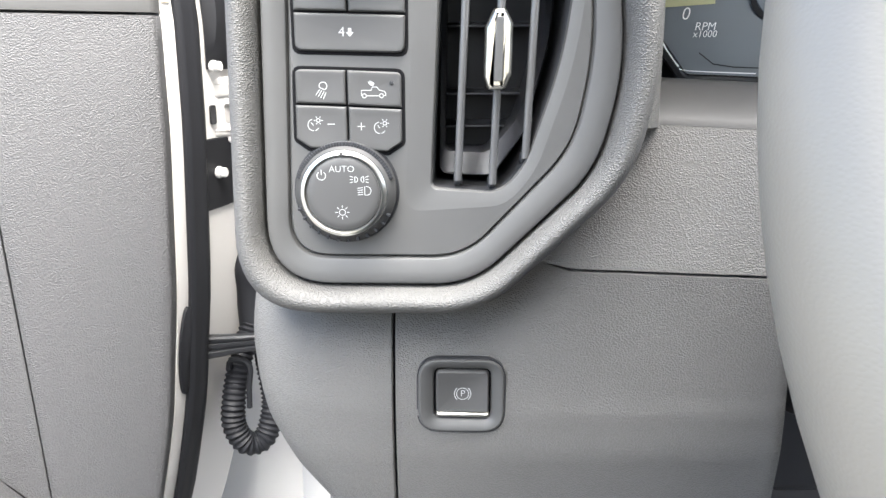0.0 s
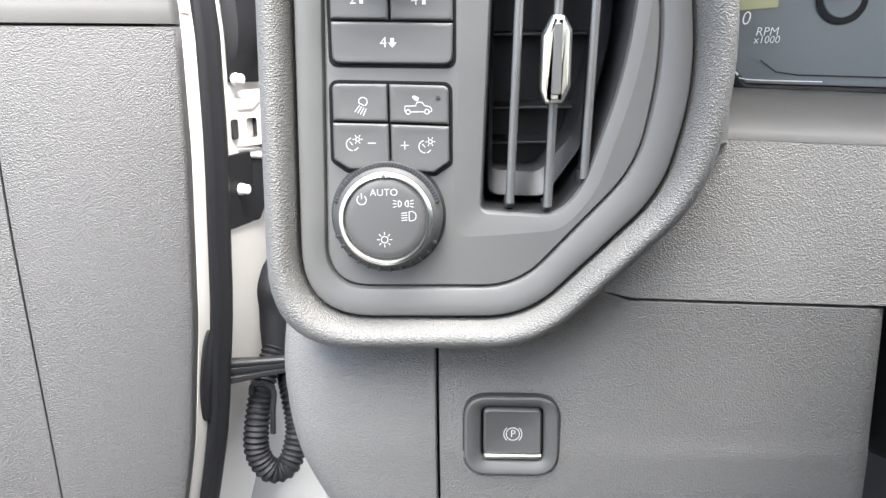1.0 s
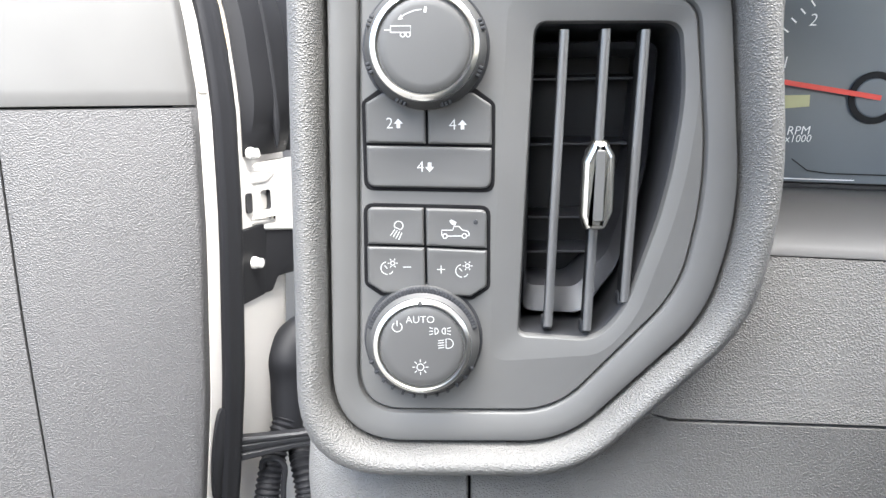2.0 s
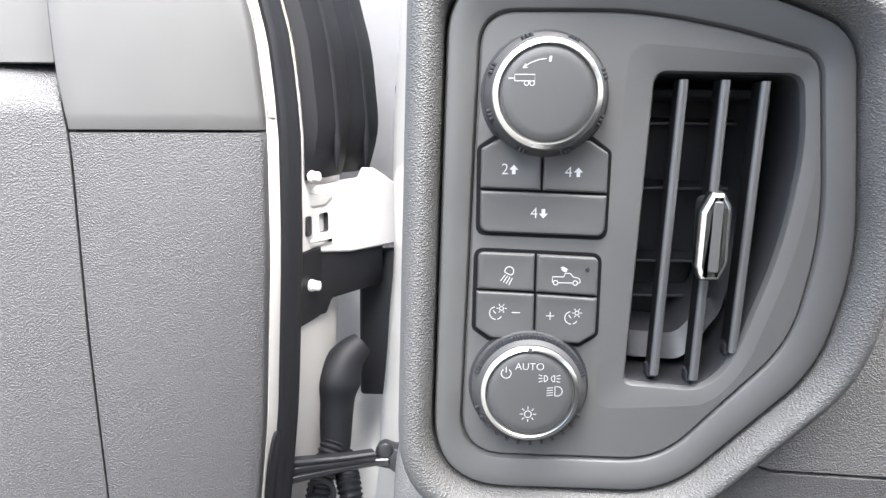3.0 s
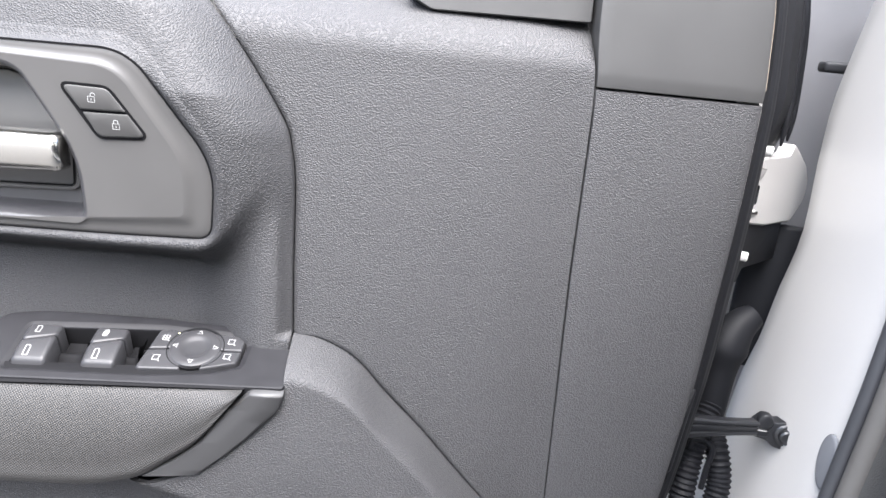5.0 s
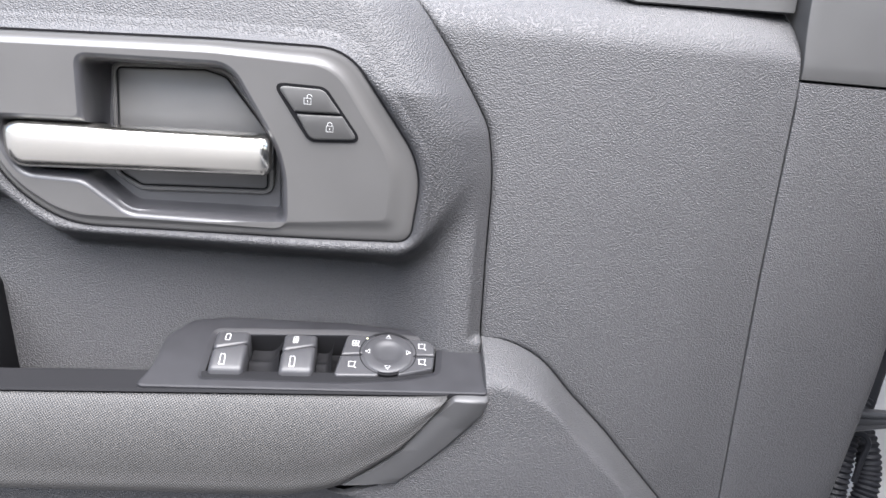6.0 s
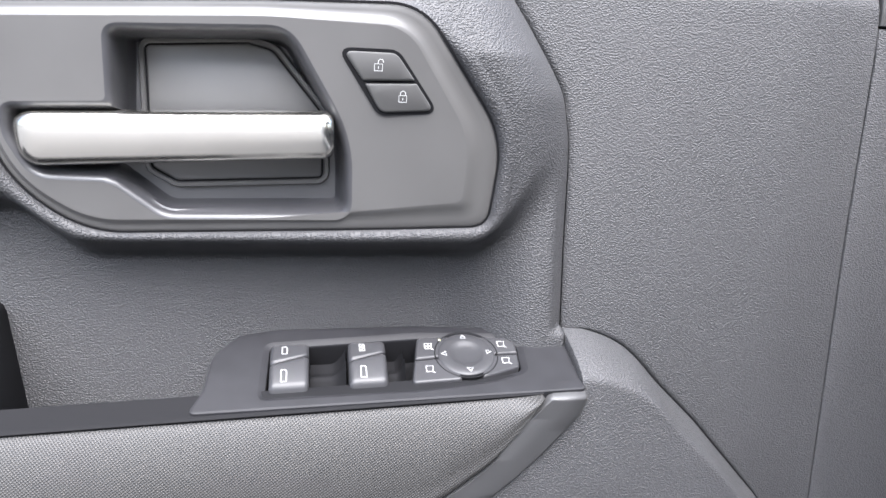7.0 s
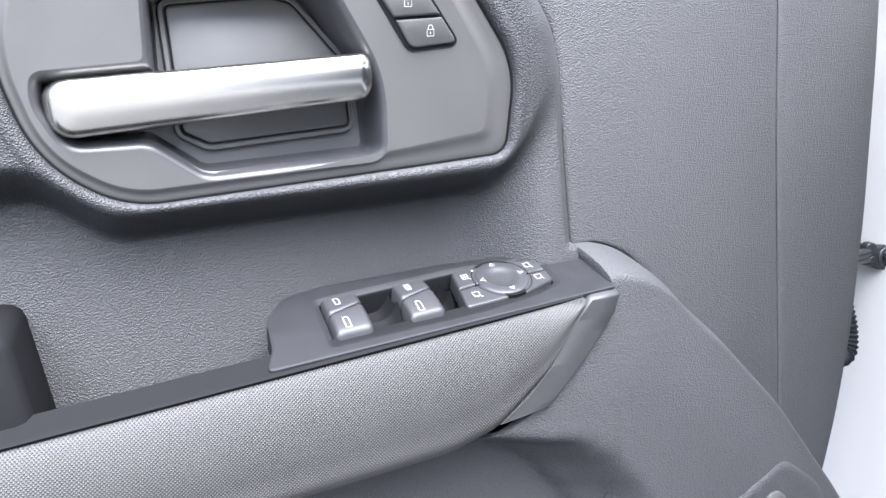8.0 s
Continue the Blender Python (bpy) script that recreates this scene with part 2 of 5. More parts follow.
def lettering(text, place, cx, cy, size, h):
    """Words in the built-in font, as a mesh on a surface, centred."""
    cu = bpy.data.curves.new("lettering", "FONT")
    cu.offset = -0.012 * size
    cu.body, cu.size, cu.align_x, cu.align_y, cu.resolution_u = text, size, "CENTER", "CENTER", 3
    ob = bpy.data.objects.new("lettering", cu)
    scene.collection.objects.link(ob)
    me = bpy.data.meshes.new_from_object(ob.evaluated_get(bpy.context.evaluated_depsgraph_get()))
    verts = [place(cx + v.co.x, cy + v.co.y, h) for v in me.vertices]
    faces = [tuple(p.vertices) for p in me.polygons]
    bpy.data.objects.remove(ob)
    bpy.data.curves.remove(cu)
    bpy.data.meshes.remove(me)
    return verts, faces


def smooth(k):
    k = max(0.0, min(1.0, k))
    return k * k * (3 - 2 * k)


def curve(*pairs, ease=8):
    """A smooth line through (z, value) pairs."""
    pairs = sorted(pairs)
    zs, vs = np.array([p[0] for p in pairs]), np.array([p[1] for p in pairs])
    fine = np.linspace(zs[0], zs[-1], 400)
    val = np.interp(fine, zs, vs)
    pad = np.pad(val, ease, mode="reflect", reflect_type="odd")
    val = np.convolve(pad, np.ones(2 * ease + 1) / (2 * ease + 1), "valid")
    return lambda z: float(np.interp(z, fine, val))


def box(x0, x1, y0, y1, z0, z1, r=0.004):
    """A block with bevelled edges."""
    bm = bmesh.new()
    bmesh.ops.create_cube(bm, size=1)
    for v in bm.verts:
        v.co = ((x0 + x1) / 2 + v.co.x * (x1 - x0), (y0 + y1) / 2 + v.co.y * (y1 - y0), (z0 + z1) / 2 + v.co.z * (z1 - z0))
    if r:
        bmesh.ops.bevel(bm, geom=list(bm.edges), offset=r, segments=3, affect="EDGES", profile=0.5)
    bm.verts.index_update()
    geo = [v.co.copy() for v in bm.verts], [tuple(v.index for v in f.verts) for f in bm.faces]
    bm.free()
    return geo


def moved(geo, m):
    return [m @ Vector(v) for v in geo[0]], geo[1]


# ---- setting: ground and the shell of the vehicle ----
# The ground is out of view; its darkness limits light bounced onto the door.
ground = part("ground", grid([[(x, y, 0) for x in (-400, -20, -4, 0, 4, 20, 400)] for y in (-400, -20, -4, 0, 4, 20, 400)]), DARKGROUND, None)
tagged(ground, "unseen ground under the parked vehicle, dark to cut bounced light", "ground", kind="structure")

# How the open door and its hinge side sit to the dashboard.
HANG = pose(0.0236, 0.0239, -0.1271, 1.475, 0.242, 2.852) @ Matrix.Scale(1.0818, 4)

# Door frame of reference: p runs along the open door towards the hinge, w comes out of it.
DOOR_AT, DOOR_U, DOOR_N = Vector((-0.337, 0.546, 0)), Vector((0.966, 0.259, 0)), Vector((0.259, -0.966, 0))


def door(p, z, w=0.0):
    return HANG @ (DOOR_AT + DOOR_U * p + DOOR_N * w + Vector((0, 0, z)))


def dash_at(y):
    return lambda x, z, h: Vector((x, y - h, z))


# Hinge pillar frame: s runs forwards along the white pillar face.
PILLAR_AT, PILLAR_D, PILLAR_N = Vector((-0.085, 0.58, 0)), Vector((-0.324, 0.946, 0)), Vector((-0.946, -0.324, 0))


def pillar(s, z, h=0.0):
    return HANG @ (PILLAR_AT + PILLAR_D * s + PILLAR_N * h + Vector((0, 0, z)))


def gap_at(y):
    """A plane across the gap between door and pillar."""
    return lambda x, z, h: HANG @ Vector((x, y - h, z))


pillar_edge = curve((1.75, 0.10), (1.453, 0.1437), (1.425, 0.153), (1.367, 0.168), (1.315, 0.169), (1.252, 0.165), (1.222, 0.170), (1.192, 0.181), (1.125, 0.195), (1.082, 0.213), (1.04, 0.220), (1.01, 0.224), (0.97, 0.235), (0.93, 0.265), (0.5, 0.32), ease=5)
pillar_near = curve((1.75, -0.01), (1.436, 0.008), (1.31, 0.016), (1.16, 0.029), (1.03, 0.046), (0.5, 0.09))


def build_truck_body():
    body = thing("pickup_truck", (-0.15, 0.7, 0.5), "white painted pickup truck around its open driver's doorway", "pickup truck")
    rows = []
    for i in range(61):
        z = 0.5 + 1.25 * i / 60
        e, q = pillar_edge(z), pillar_near(z)
        rows.append([pillar(q - 0.06, z, -0.03), pillar(q - 0.01, z, -0.004), pillar(q + 0.005, z), pillar(q + 0.03, z, 0.002), pillar((q + e) / 2, z, 0.003),
                     pillar(e - 0.03, z, 0.002), pillar(e - 0.012, z, 0.0), pillar(e - 0.003, z, -0.006), pillar(e, z, -0.016), pillar(e + 0.004, z, -0.06), pillar(e + 0.01, z, -0.14)])
    part("hinge_pillar", grid(rows), WHITE, body, "glossy white hinge pillar")
    # The fender lies in the gap's shadow; that shade is put into its grey.
    fender = [[Vector((x, 0.86 + 0.02 * math.sin((z - 0.5) * 3) + 0.12 * max(0, -0.3 - x), z)) for x in (-0.62, -0.5, -0.4, -0.3, -0.2, -0.1, 0.0, 0.1)] for z in [0.45 + 0.06 * i for i in range(25)]]
    part("fender", moved(grid(fender), HANG), SHADEDPAINT, body, "inner side of the front fender, greyed for shade")
    part("splash_shield", moved(box(-0.172, -0.08, 0.772, 0.784, 1.09, 1.243, 0.004), HANG), RUBBER, body, "black shield behind the door hinge")
    part("inner_fender", moved(box(-0.34, -0.08, 0.815, 0.828, 0.55, 1.235, 0.005), HANG), WHITE, body, "white painted inner fender panel")
    part("fender_bracket", moved(box(-0.137, -0.105, 0.775, 0.800, 1.392, 1.402, 0.003), HANG), BLACK, body, "small dark bracket")
    # Roof, walls, posts, floor, rear door and seat are unseen, added to shape light.
    part("unseen_roof", box(-0.12, 1.45, -1.6, 0.12, 1.82, 1.90, 0.02), ROOFCLOTH, body)
    part("sill", box(-0.16, 0.02, -1.5, 0.62, 0.50, 0.60, 0.02), WHITE, body)
    part("unseen_rear_door", box(-0.14, -0.06, -1.66, -0.80, 0.60, 1.86, 0.02), WHITE, body, "unseen white rear door, added to block light")
    part("unseen_rear_wall", box(-0.06, 1.45, -0.95, -0.90, 0.55, 1.32, 0.02), CABGREY, body, "unseen grey rear wall, added to block light")
    part("unseen_rear_header", box(-0.06, 1.45, -0.95, -0.90, 1.70, 1.83, 0.02), CABGREY, body)
    part("unseen_side_wall", box(1.45, 1.51, -1.6, 0.9, 0.55, 1.28, 0.02), CABGREY, body, "unseen grey side wall, added to block light")
    for y in (-1.5, -0.45):
        part("unseen_cab_post", box(1.45, 1.51, y - 0.06, y + 0.06, 1.27, 1.84, 0.02), CABGREY, body)
    part("unseen_cab_floor", box(0.02, 1.4, -1.5, 0.95, 0.52, 0.56, 0.01), BLACK, body)
    part("unseen_seat_cushion", box(0.08, 0.62, -0.50, 0.02, 0.62, 0.93, 0.06), SEATCLOTH, body, "unseen dark seat cushion, added to darken reflections")
    part("unseen_seat_back", moved(box(-0.26, 0.26, -0.08, 0.08, 0.0, 0.72, 0.06), pose(0.35, -0.50, 0.86, 12)), SEATCLOTH, body, "unseen dark seat back, added to darken reflections")
    # Unseen sill plate and firewall, black to darken what the door reflects.
    part("unseen_sill_plate", box(-0.09, 0.03, -0.78, 0.50, 0.601, 0.612, 0.004), BLACK, body, "unseen black sill plate, added to darken reflections")
    part("unseen_firewall", box(-0.02, 1.4, 0.72, 0.78, 0.55, 1.30, 0.01), BLACK, body)
    return body


truck_body = build_truck_body()


def build_weatherstrip():
    seal = thing("door_opening_seal", pillar(0.03, 0.6), "grey-black rubber weatherstrip along the doorway edge", "weatherstrip")
    zs = [0.55 + 0.06 * i for i in range(20)]
    part("sealing_bulb", tube([pillar(pillar_near(z) - 0.010, z, 0.003) for z in zs], 0.0075, 14), SEALGREY, seal)
    part("flange_grip", tube([pillar(pillar_near(z) - 0.030, z, 0.003) for z in zs], 0.0105, 14), SEALBROWN, seal, "brown-grey grip of the seal")
    return seal


build_weatherstrip()


def build_plug(s, z, half, tall):
    ob = thing("body_plug", pillar(s, z, 0.003), "grey oval rubber plug in the white pillar", "plug", "plugs in the pillar")
    loop = [(-s + half * math.cos(a), z + tall * math.sin(a)) for a in [2 * math.pi * j / 40 for j in range(40)]]
    part("cap", slab(loop, lambda x, y, h: pillar(-x, y, 0.0020 + h), [(0, -0.001), (0, 0.0008), (0.0012, 0.0016), (0.0030, 0.0019)]), PLUGGREY, ob)


build_plug(0.0200, 1.3380, 0.0128, 0.0245)
build_plug(0.0460, 1.0745, 0.0118, 0.0260)


# ---- dashboard ----
PL = rounded([(-0.080, 1.2212, 0.020), (0.010, 1.2203, 0.040), (0.0636, 1.2762, 0.060), (0.0732, 1.325, 0.20), (0.0662, 1.3985, 0.013), (0.030, 1.4085, 0.20), (-0.008, 1.4155, 0.20), (-0.0735, 1.4155, 0.016)], 12, 6)
BZ = rounded([(-0.0930, 1.2060, 0.034), (0.014, 1.2052, 0.050), (0.0755, 1.264, 0.065), (0.0882, 1.312, 0.20), (0.0795, 1.408, 0.024), (0.045, 1.4225, 0.20), (-0.005, 1.4305, 0.20), (-0.0875, 1.4305, 0.026)], 12, 6)
PD = rounded([(-0.1100, 1.1900, 0.042), (0.020, 1.1895, 0.060), (0.0965, 1.262, 0.075), (0.1075, 1.320, 0.25), (0.099, 1.422, 0.030), (0.050, 1.441, 0.25), (-0.003, 1.449, 0.25), (-0.1045, 1.449, 0.030)], 12, 6)
VO = rounded([(-0.0070, 1.2562, 0.004), (0.0275, 1.2532, 0.020), (0.0400, 1.267, 0.060), (0.0572, 1.318, 0.25), (0.0630, 1.362, 0.15), (0.060, 1.3908, 0.008), (-0.0005, 1.3912, 0.006)], 10, 6)
VENT_RIM = rounded([(-0.0205, 1.2440, 0.008), (0.0300, 1.2470, 0.020), (0.0450, 1.2635, 0.060), (0.0632, 1.3165, 0.25), (0.0690, 1.362, 0.15), (0.0645, 1.3965, 0.008), (-0.0120, 1.4035, 0.010)], 10, 6)
Y_PLATE = 0.357


def between(a, b, rows):
    """Rings from outline a to outline b: rows of (share of the way, y)."""
    return [[Vector((p[0] + (q[0] - p[0]) * k, y, p[1] + (q[1] - p[1]) * k)) for p, q in zip(a, b)] for k, y in rows]


BRAKE = rounded([(-0.0163, 1.1162, 0.0125), (0.0320, 1.1155, 0.0125), (0.0322, 1.1585, 0.0125), (-0.0160, 1.1592, 0.0125)], 8, 4)
BRAKE_HOLE = rounded([(-0.0074, 1.1232, 0.0045), (0.0246, 1.1225, 0.0045), (0.0248, 1.1524, 0.0045), (-0.0072, 1.1531, 0.0045)], 8, 4)


def beside_seal(z, back):
    """A spot beside the doorway seal at height z."""
    zl = (z + 0.111) / 1.0814
    return pillar(pillar_near(zl) - back, zl, 0.004)


def build_dashboard():
    dash = thing("dashboard", (0.0, 0.45, 1.0), "charcoal grained plastic dashboard end with padded surround", "dashboard")
    place = dash_at(Y_PLATE)
    plate = holed(inset(PL, 0.0012), VENT_RIM, place, 0)
    edge = loft([[place(x, z, -0.006) for x, z in PL], [place(x, z, -0.0012) for x, z in inset(PL, 0.0002)], [place(x, z, 0) for x, z in inset(PL, 0.0012)]])
    part("switch_plate", join(plate, edge), SATIN, dash, "smooth satin grey switch plate", angle=50)
    part("bezel_ring", loft(between(PL, BZ, [(0.0, 0.3605), (0.03, 0.3580), (0.09, 0.3566), (0.2, 0.3560), (0.5, 0.3553), (0.8, 0.3547), (0.9, 0.3552), (0.96, 0.3575), (1.0, 0.368)])), SATIN, dash, "smooth grey inner bezel")
    tube_rows = [(0.01, 0.372)] + [(0.5 - 0.48 * math.cos(radians(d)), 0.3665 - 0.0215 * math.sin(radians(d)) ** 0.85) for d in range(6, 166, 8)] + [(0.99, 0.364), (1.0, 0.376), (1.0, 0.40), (0.75, 0.45), (0.2, 0.52), (-0.3, 0.60)]
    part("padded_surround", loft(between(BZ, PD, tube_rows)), GRAIN, dash, "padded grained surround", angle=60)
    y_low = curve((1.235, 0.416), (1.21, 0.400), (1.19, 0.387), (1.175, 0.3795), (1.155, 0.3740), (1.13, 0.371), (1.10, 0.3722), (1.06, 0.3795), (1.02, 0.393), (0.96, 0.425))
    x_low = curve((1.235, -0.106), (1.215, -0.1105), (1.19, -0.1158), (1.165, -0.1165), (1.1386, -0.1135), (1.115, -0.1085), (1.084, -0.0940), (1.072, -0.0850), (1.055, -0.072), (1.0, -0.036), (0.96, -0.020))
    rows = []
    for i in range(61):
        z = 0.965 + (1.246 - 0.965) * i / 60
        span = -0.0308 - x_low(z)
        row = [Vector((-0.0302, y_low(z) + 0.006, z)), Vector((-0.0303, y_low(z) + 0.001, z)), Vector((-0.0312, y_low(z), z))]
        for j in range(1, 25):
            a = radians(90) * j / 24
            row.append(Vector((-0.0308 - span * math.sin(a) ** 0.9, y_low(z) + 0.034 * (1 - math.cos(a)) ** 1.25, z)))
        row += [Vector((x_low(z) + 0.0005, y_low(z) + 0.045, z)), Vector((x_low(z) + 0.003, y_low(z) + 0.08, z)), Vector((x_low(z) + 0.008, y_low(z) + 0.12, z)), beside_seal(z, 0.055), beside_seal(z, 0.036)]
        rows.append(row)
    part("end_cover", grid(rows), GRAIN, dash, "grained lower end cover")
    rows = []
    for i in range(49):
        z = 1.2322 + 0.2098 * i / 48
        x = -0.1065 + 0.006 * smooth((z - 1.40) / 0.04)
        rows.append([Vector((x + 0.012, 0.372, z)), Vector((x + 0.003, 0.3755, z)), Vector((x, 0.384, z)), Vector((x + 0.001, 0.42, z)), Vector((x + 0.002, 0.424, z)), Vector((x + 0.0035, 0.4255, z)), Vector((x + 0.002, 0.427, z)), Vector((x + 0.002, 0.44, z)), Vector((x + 0.008, 0.51, z)), beside_seal(z, 0.052), beside_seal(z, 0.036)])
    rows.insert(0, [Vector((v.x + 0.004, max(v.y, 0.432), 1.220)) for v in rows[0]])
    part("end_panel", grid(rows), GRAIN, dash, "grained end panel beside the doorway")
    seam = lambda x: 1.2122 - 0.0125 * smooth((x - 0.05) / 0.02) * 0.25 - (x - 0.06) * 0.038 * (x > 0.06)
    rows = []
    xs = [-0.0290, -0.0289, -0.0280] + [-0.0265 + 0.0012 * j for j in range(52)] + [0.038 + 0.004 * j for j in range(40)] + [0.1955, 0.1970, 0.1973]
    ks = [0.025 * j for j in range(21)] + [0.505 + 0.005 * j for j in range(56)] + [0.80 + 0.02 * j for j in range(10)] + [0.99, 0.997, 1.0]
    for k in ks:
        row = []
        for j, x in enumerate(xs):
            top = seam(x) if x > 0.04 else 1.232
            z = 0.965 + (top - 0.965) * k
            y = y_low(z) + (0.006 if j == 0 else 0.001 if j == 1 else 0.0)
            flat = smooth((x - 0.015) / 0.06) * smooth((z - 1.12) / 0.02)
            y += (0.3718 - y_low(z)) * flat
            y += 0.02 * smooth((x - 0.1855) / 0.012) ** 2 + 0.004 * (k > 0.999)
            row.append(Vector((x, y, z)))
        rows.append(row)
    verts, faces = grid(rows)
    hole = inset(BRAKE, 0.0022)
    faces = [f for f in faces if not all(inside(verts[i][0], verts[i][2], hole) for i in f)]
    part("knee_panel", (verts, faces), GRAIN, dash, "grained knee panel")
    rows = []
    for i in range(41):
        k = 0.006 if i == 1 else i / 40
        row = []
        for j in range(41):
            x = 0.045 + 0.164 * j / 40
            z0, z1 = seam(x) + 0.0007, 1.2855 - 0.055 * (x - 0.115)
            z = z0 + (z1 - z0) * k
            y = 0.3722 + 0.19 * (z - 1.208) + 0.004 * (i == 0) + 0.02 * smooth((x - 0.197) / 0.012) ** 2
            row.append(Vector((x, y, z)))
        rows.append(row)
    part("mid_panel", grid(rows), GRAIN, dash, "grained panel beside the steering column")
    rows = []
    for k, (dz, y) in enumerate([(0.0, 0.3905), (0.0004, 0.3925), (0.004, 0.396), (0.012, 0.410), (0.022, 0.432), (0.0255, 0.447), (0.0265, 0.475), (0.0267, 0.50)]):
        rows.append([Vector((x, y, 1.2855 - 0.055 * (x - 0.115) + dz)) for x in (0.06, 0.09, 0.12, 0.16, 0.2, 0.26, 0.34, 0.45)])
    part("cluster_shelf", grid(rows), TRIMGREY, dash, "smooth shelf below the gauges")
    rows = []
    for z in [1.2845 + 0.018 * i for i in range(15)]:
        rows.append([Vector((0.100, 0.372, z)), Vector((0.107, 0.376, z)), Vector((0.113, 0.385, z)), Vector((0.1165, 0.400, z)), Vector((0.1205, 0.425, z)), Vector((0.1265, 0.455, z)), Vector((0.1295, 0.472, z)), Vector((0.1303, 0.480, z)), Vector((0.131, 0.51, z))])
    part("cluster_cheek", grid(rows), GRAIN, dash, "grained side of the gauge hood")
    # Hood and dashboard top lie out of view, added to keep skylight off.
    part("unseen_gauge_hood", box(0.10, 0.52, 0.36, 0.62, 1.500, 1.530, 0.012), DARKSATIN, dash, "unseen plain hood, added to shade the gauges")
    part("unseen_dash_top", box(-0.10, 1.40, 0.40, 0.90, 1.452, 1.476, 0.010), DARKSATIN, dash, "unseen plain dashboard top, added to block light from above")
    part("inner_core", box(-0.08, 0.45, 0.515, 0.60, 0.99, 1.44, 0.01), BLACK, dash)
    return dash


dashboard = build_dashboard()


def build_vent():
    vent = thing("air_vent", (0.03, 0.40, 1.254), "black vertical dashboard air vent with chrome slider tab", "air vent")
    place = dash_at(Y_PLATE)
    collar = between(VENT_RIM, VO, [(k, Y_PLATE + d) for k, d in ((0.0, 0.0), (0.08, 0.0001), (0.20, 0.0002), (0.45, 0.0005), (0.75, 0.0009), (0.92, 0.0012), (0.97, 0.0020), (1.0, 0.0060))])
    part("collar", loft(collar), SATIN, vent, "sloping grey collar")
    part("duct", loft([[place(x, z, -0.0060) for x, z in VO], [place(x, z, -0.0070) for x, z in inset(VO, 0.0006)], [place(x, z, -0.030) for x, z in inset(VO, 0.001)], [place(x, z, -0.075) for x, z in inset(VO, 0.003)]], cap1=True), BLACK, vent, "dark duct")
    for top, low, zt, zb in ((0.0118, 0.0062, 1.3885, 1.2595), (0.0292, 0.0237, 1.3885, 1.2575), (0.0458, 0.0402, 1.388, 1.2705)):
        rows = []
        for y, half in ((0.3592, 0.0004), (0.3594, 0.0012), (0.3600, 0.0018), (0.3612, 0.0020), (0.374, 0.0008), (0.3745, 0.0001)):
            rows.append([Vector((top - half, y, zt)), Vector((top + half, y, zt)), Vector((low + half, y, zb)), Vector((low - half, y, zb))])
        # Near-black sides, paler front edges: the caught light is put into the colour.
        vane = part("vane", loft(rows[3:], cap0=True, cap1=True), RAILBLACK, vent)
        part("front_bead", loft(rows[:4], cap0=True, cap1=True), VANELIT, vane, "rounded front edge, paler for the light it catches")
        part("pivot", box(low - 0.0022, low + 0.0022, 0.364, 0.372, zb - 0.003, zb + 0.003, 0.0012), BLACK, vent)
    for z in (1.2850, 1.3030, 1.3400, 1.3720):
        x1 = 0.040 + 0.018 * smooth((z - 1.265) / 0.06)
        part("louvre", moved(box(-0.002, x1, -0.009, 0.009, -0.0007, 0.0007, 0.0004), pose(0, 0.423, z, 8)), DUCTGREY, vent)
    outer = rounded([(-0.0040, 1.2600, 0.006), (0.0250, 1.2585, 0.010), (0.0420, 1.2820, 0.020), (0.0545, 1.330, 0.10), (0.0580, 1.386, 0.006), (-0.0020, 1.386, 0.006)], 6, 4)
    inner = rounded([(-0.0015, 1.2720, 0.004), (0.0225, 1.2705, 0.010), (0.0385, 1.2890, 0.020), (0.0515, 1.332, 0.10), (0.0550, 1.383, 0.004), (0.0005, 1.383, 0.004)], 6, 4)
    g = dash_at(0.386)
    part("inner_duct", loft([[g(x, z, -0.02) for x, z in outer], [g(x, z, 0.0) for x, z in outer], [g(x, z, 0.0012) for x, z in inset(outer, 0.0008)], [g(x, z, -0.004) for x, z in inner], [g(x, z, -0.006) for x, z in inset(inner, 0.0004)], [g(x, z, -0.04) for x, z in inset(inner, 0.001)]]), DUCTGREY, vent, "dark inner duct frame")
    tab = part("slider", box(0.0225, 0.0300, 0.353, 0.372, 1.3085, 1.3395, 0.003), BLACK, vent, "black grip block of the slider")
    loop = rounded([(0.0205, 1.3045, 0.001), (0.0288, 1.3045, 0.0015), (0.0322, 1.312, 0.002), (0.0325, 1.336, 0.002), (0.0290, 1.3425, 0.0015), (0.0232, 1.3425, 0.0015), (0.0192, 1.334, 0.002), (0.0185, 1.3105, 0.002)], 5, 3)
    f = dash_at(0.352)
    part("chrome_frame", slab(loop, f, [(0, -0.004), (0, 0.0), (0.0008, 0.0016), (0.0022, 0.0026), (0.0032, 0.0026)]), CHROME, tab, "polished chrome frame")
    part("insert", slab(rounded([(0.0232, 1.3085, 0.001), (0.0276, 1.3085, 0.001), (0.0280, 1.3385, 0.001), (0.0244, 1.3385, 0.001)], 4, 2), f, [(0, 0.002), (0, 0.0030), (0.0004, 0.0034)]), SATIN, tab, "grey insert")
    return vent


build_vent()


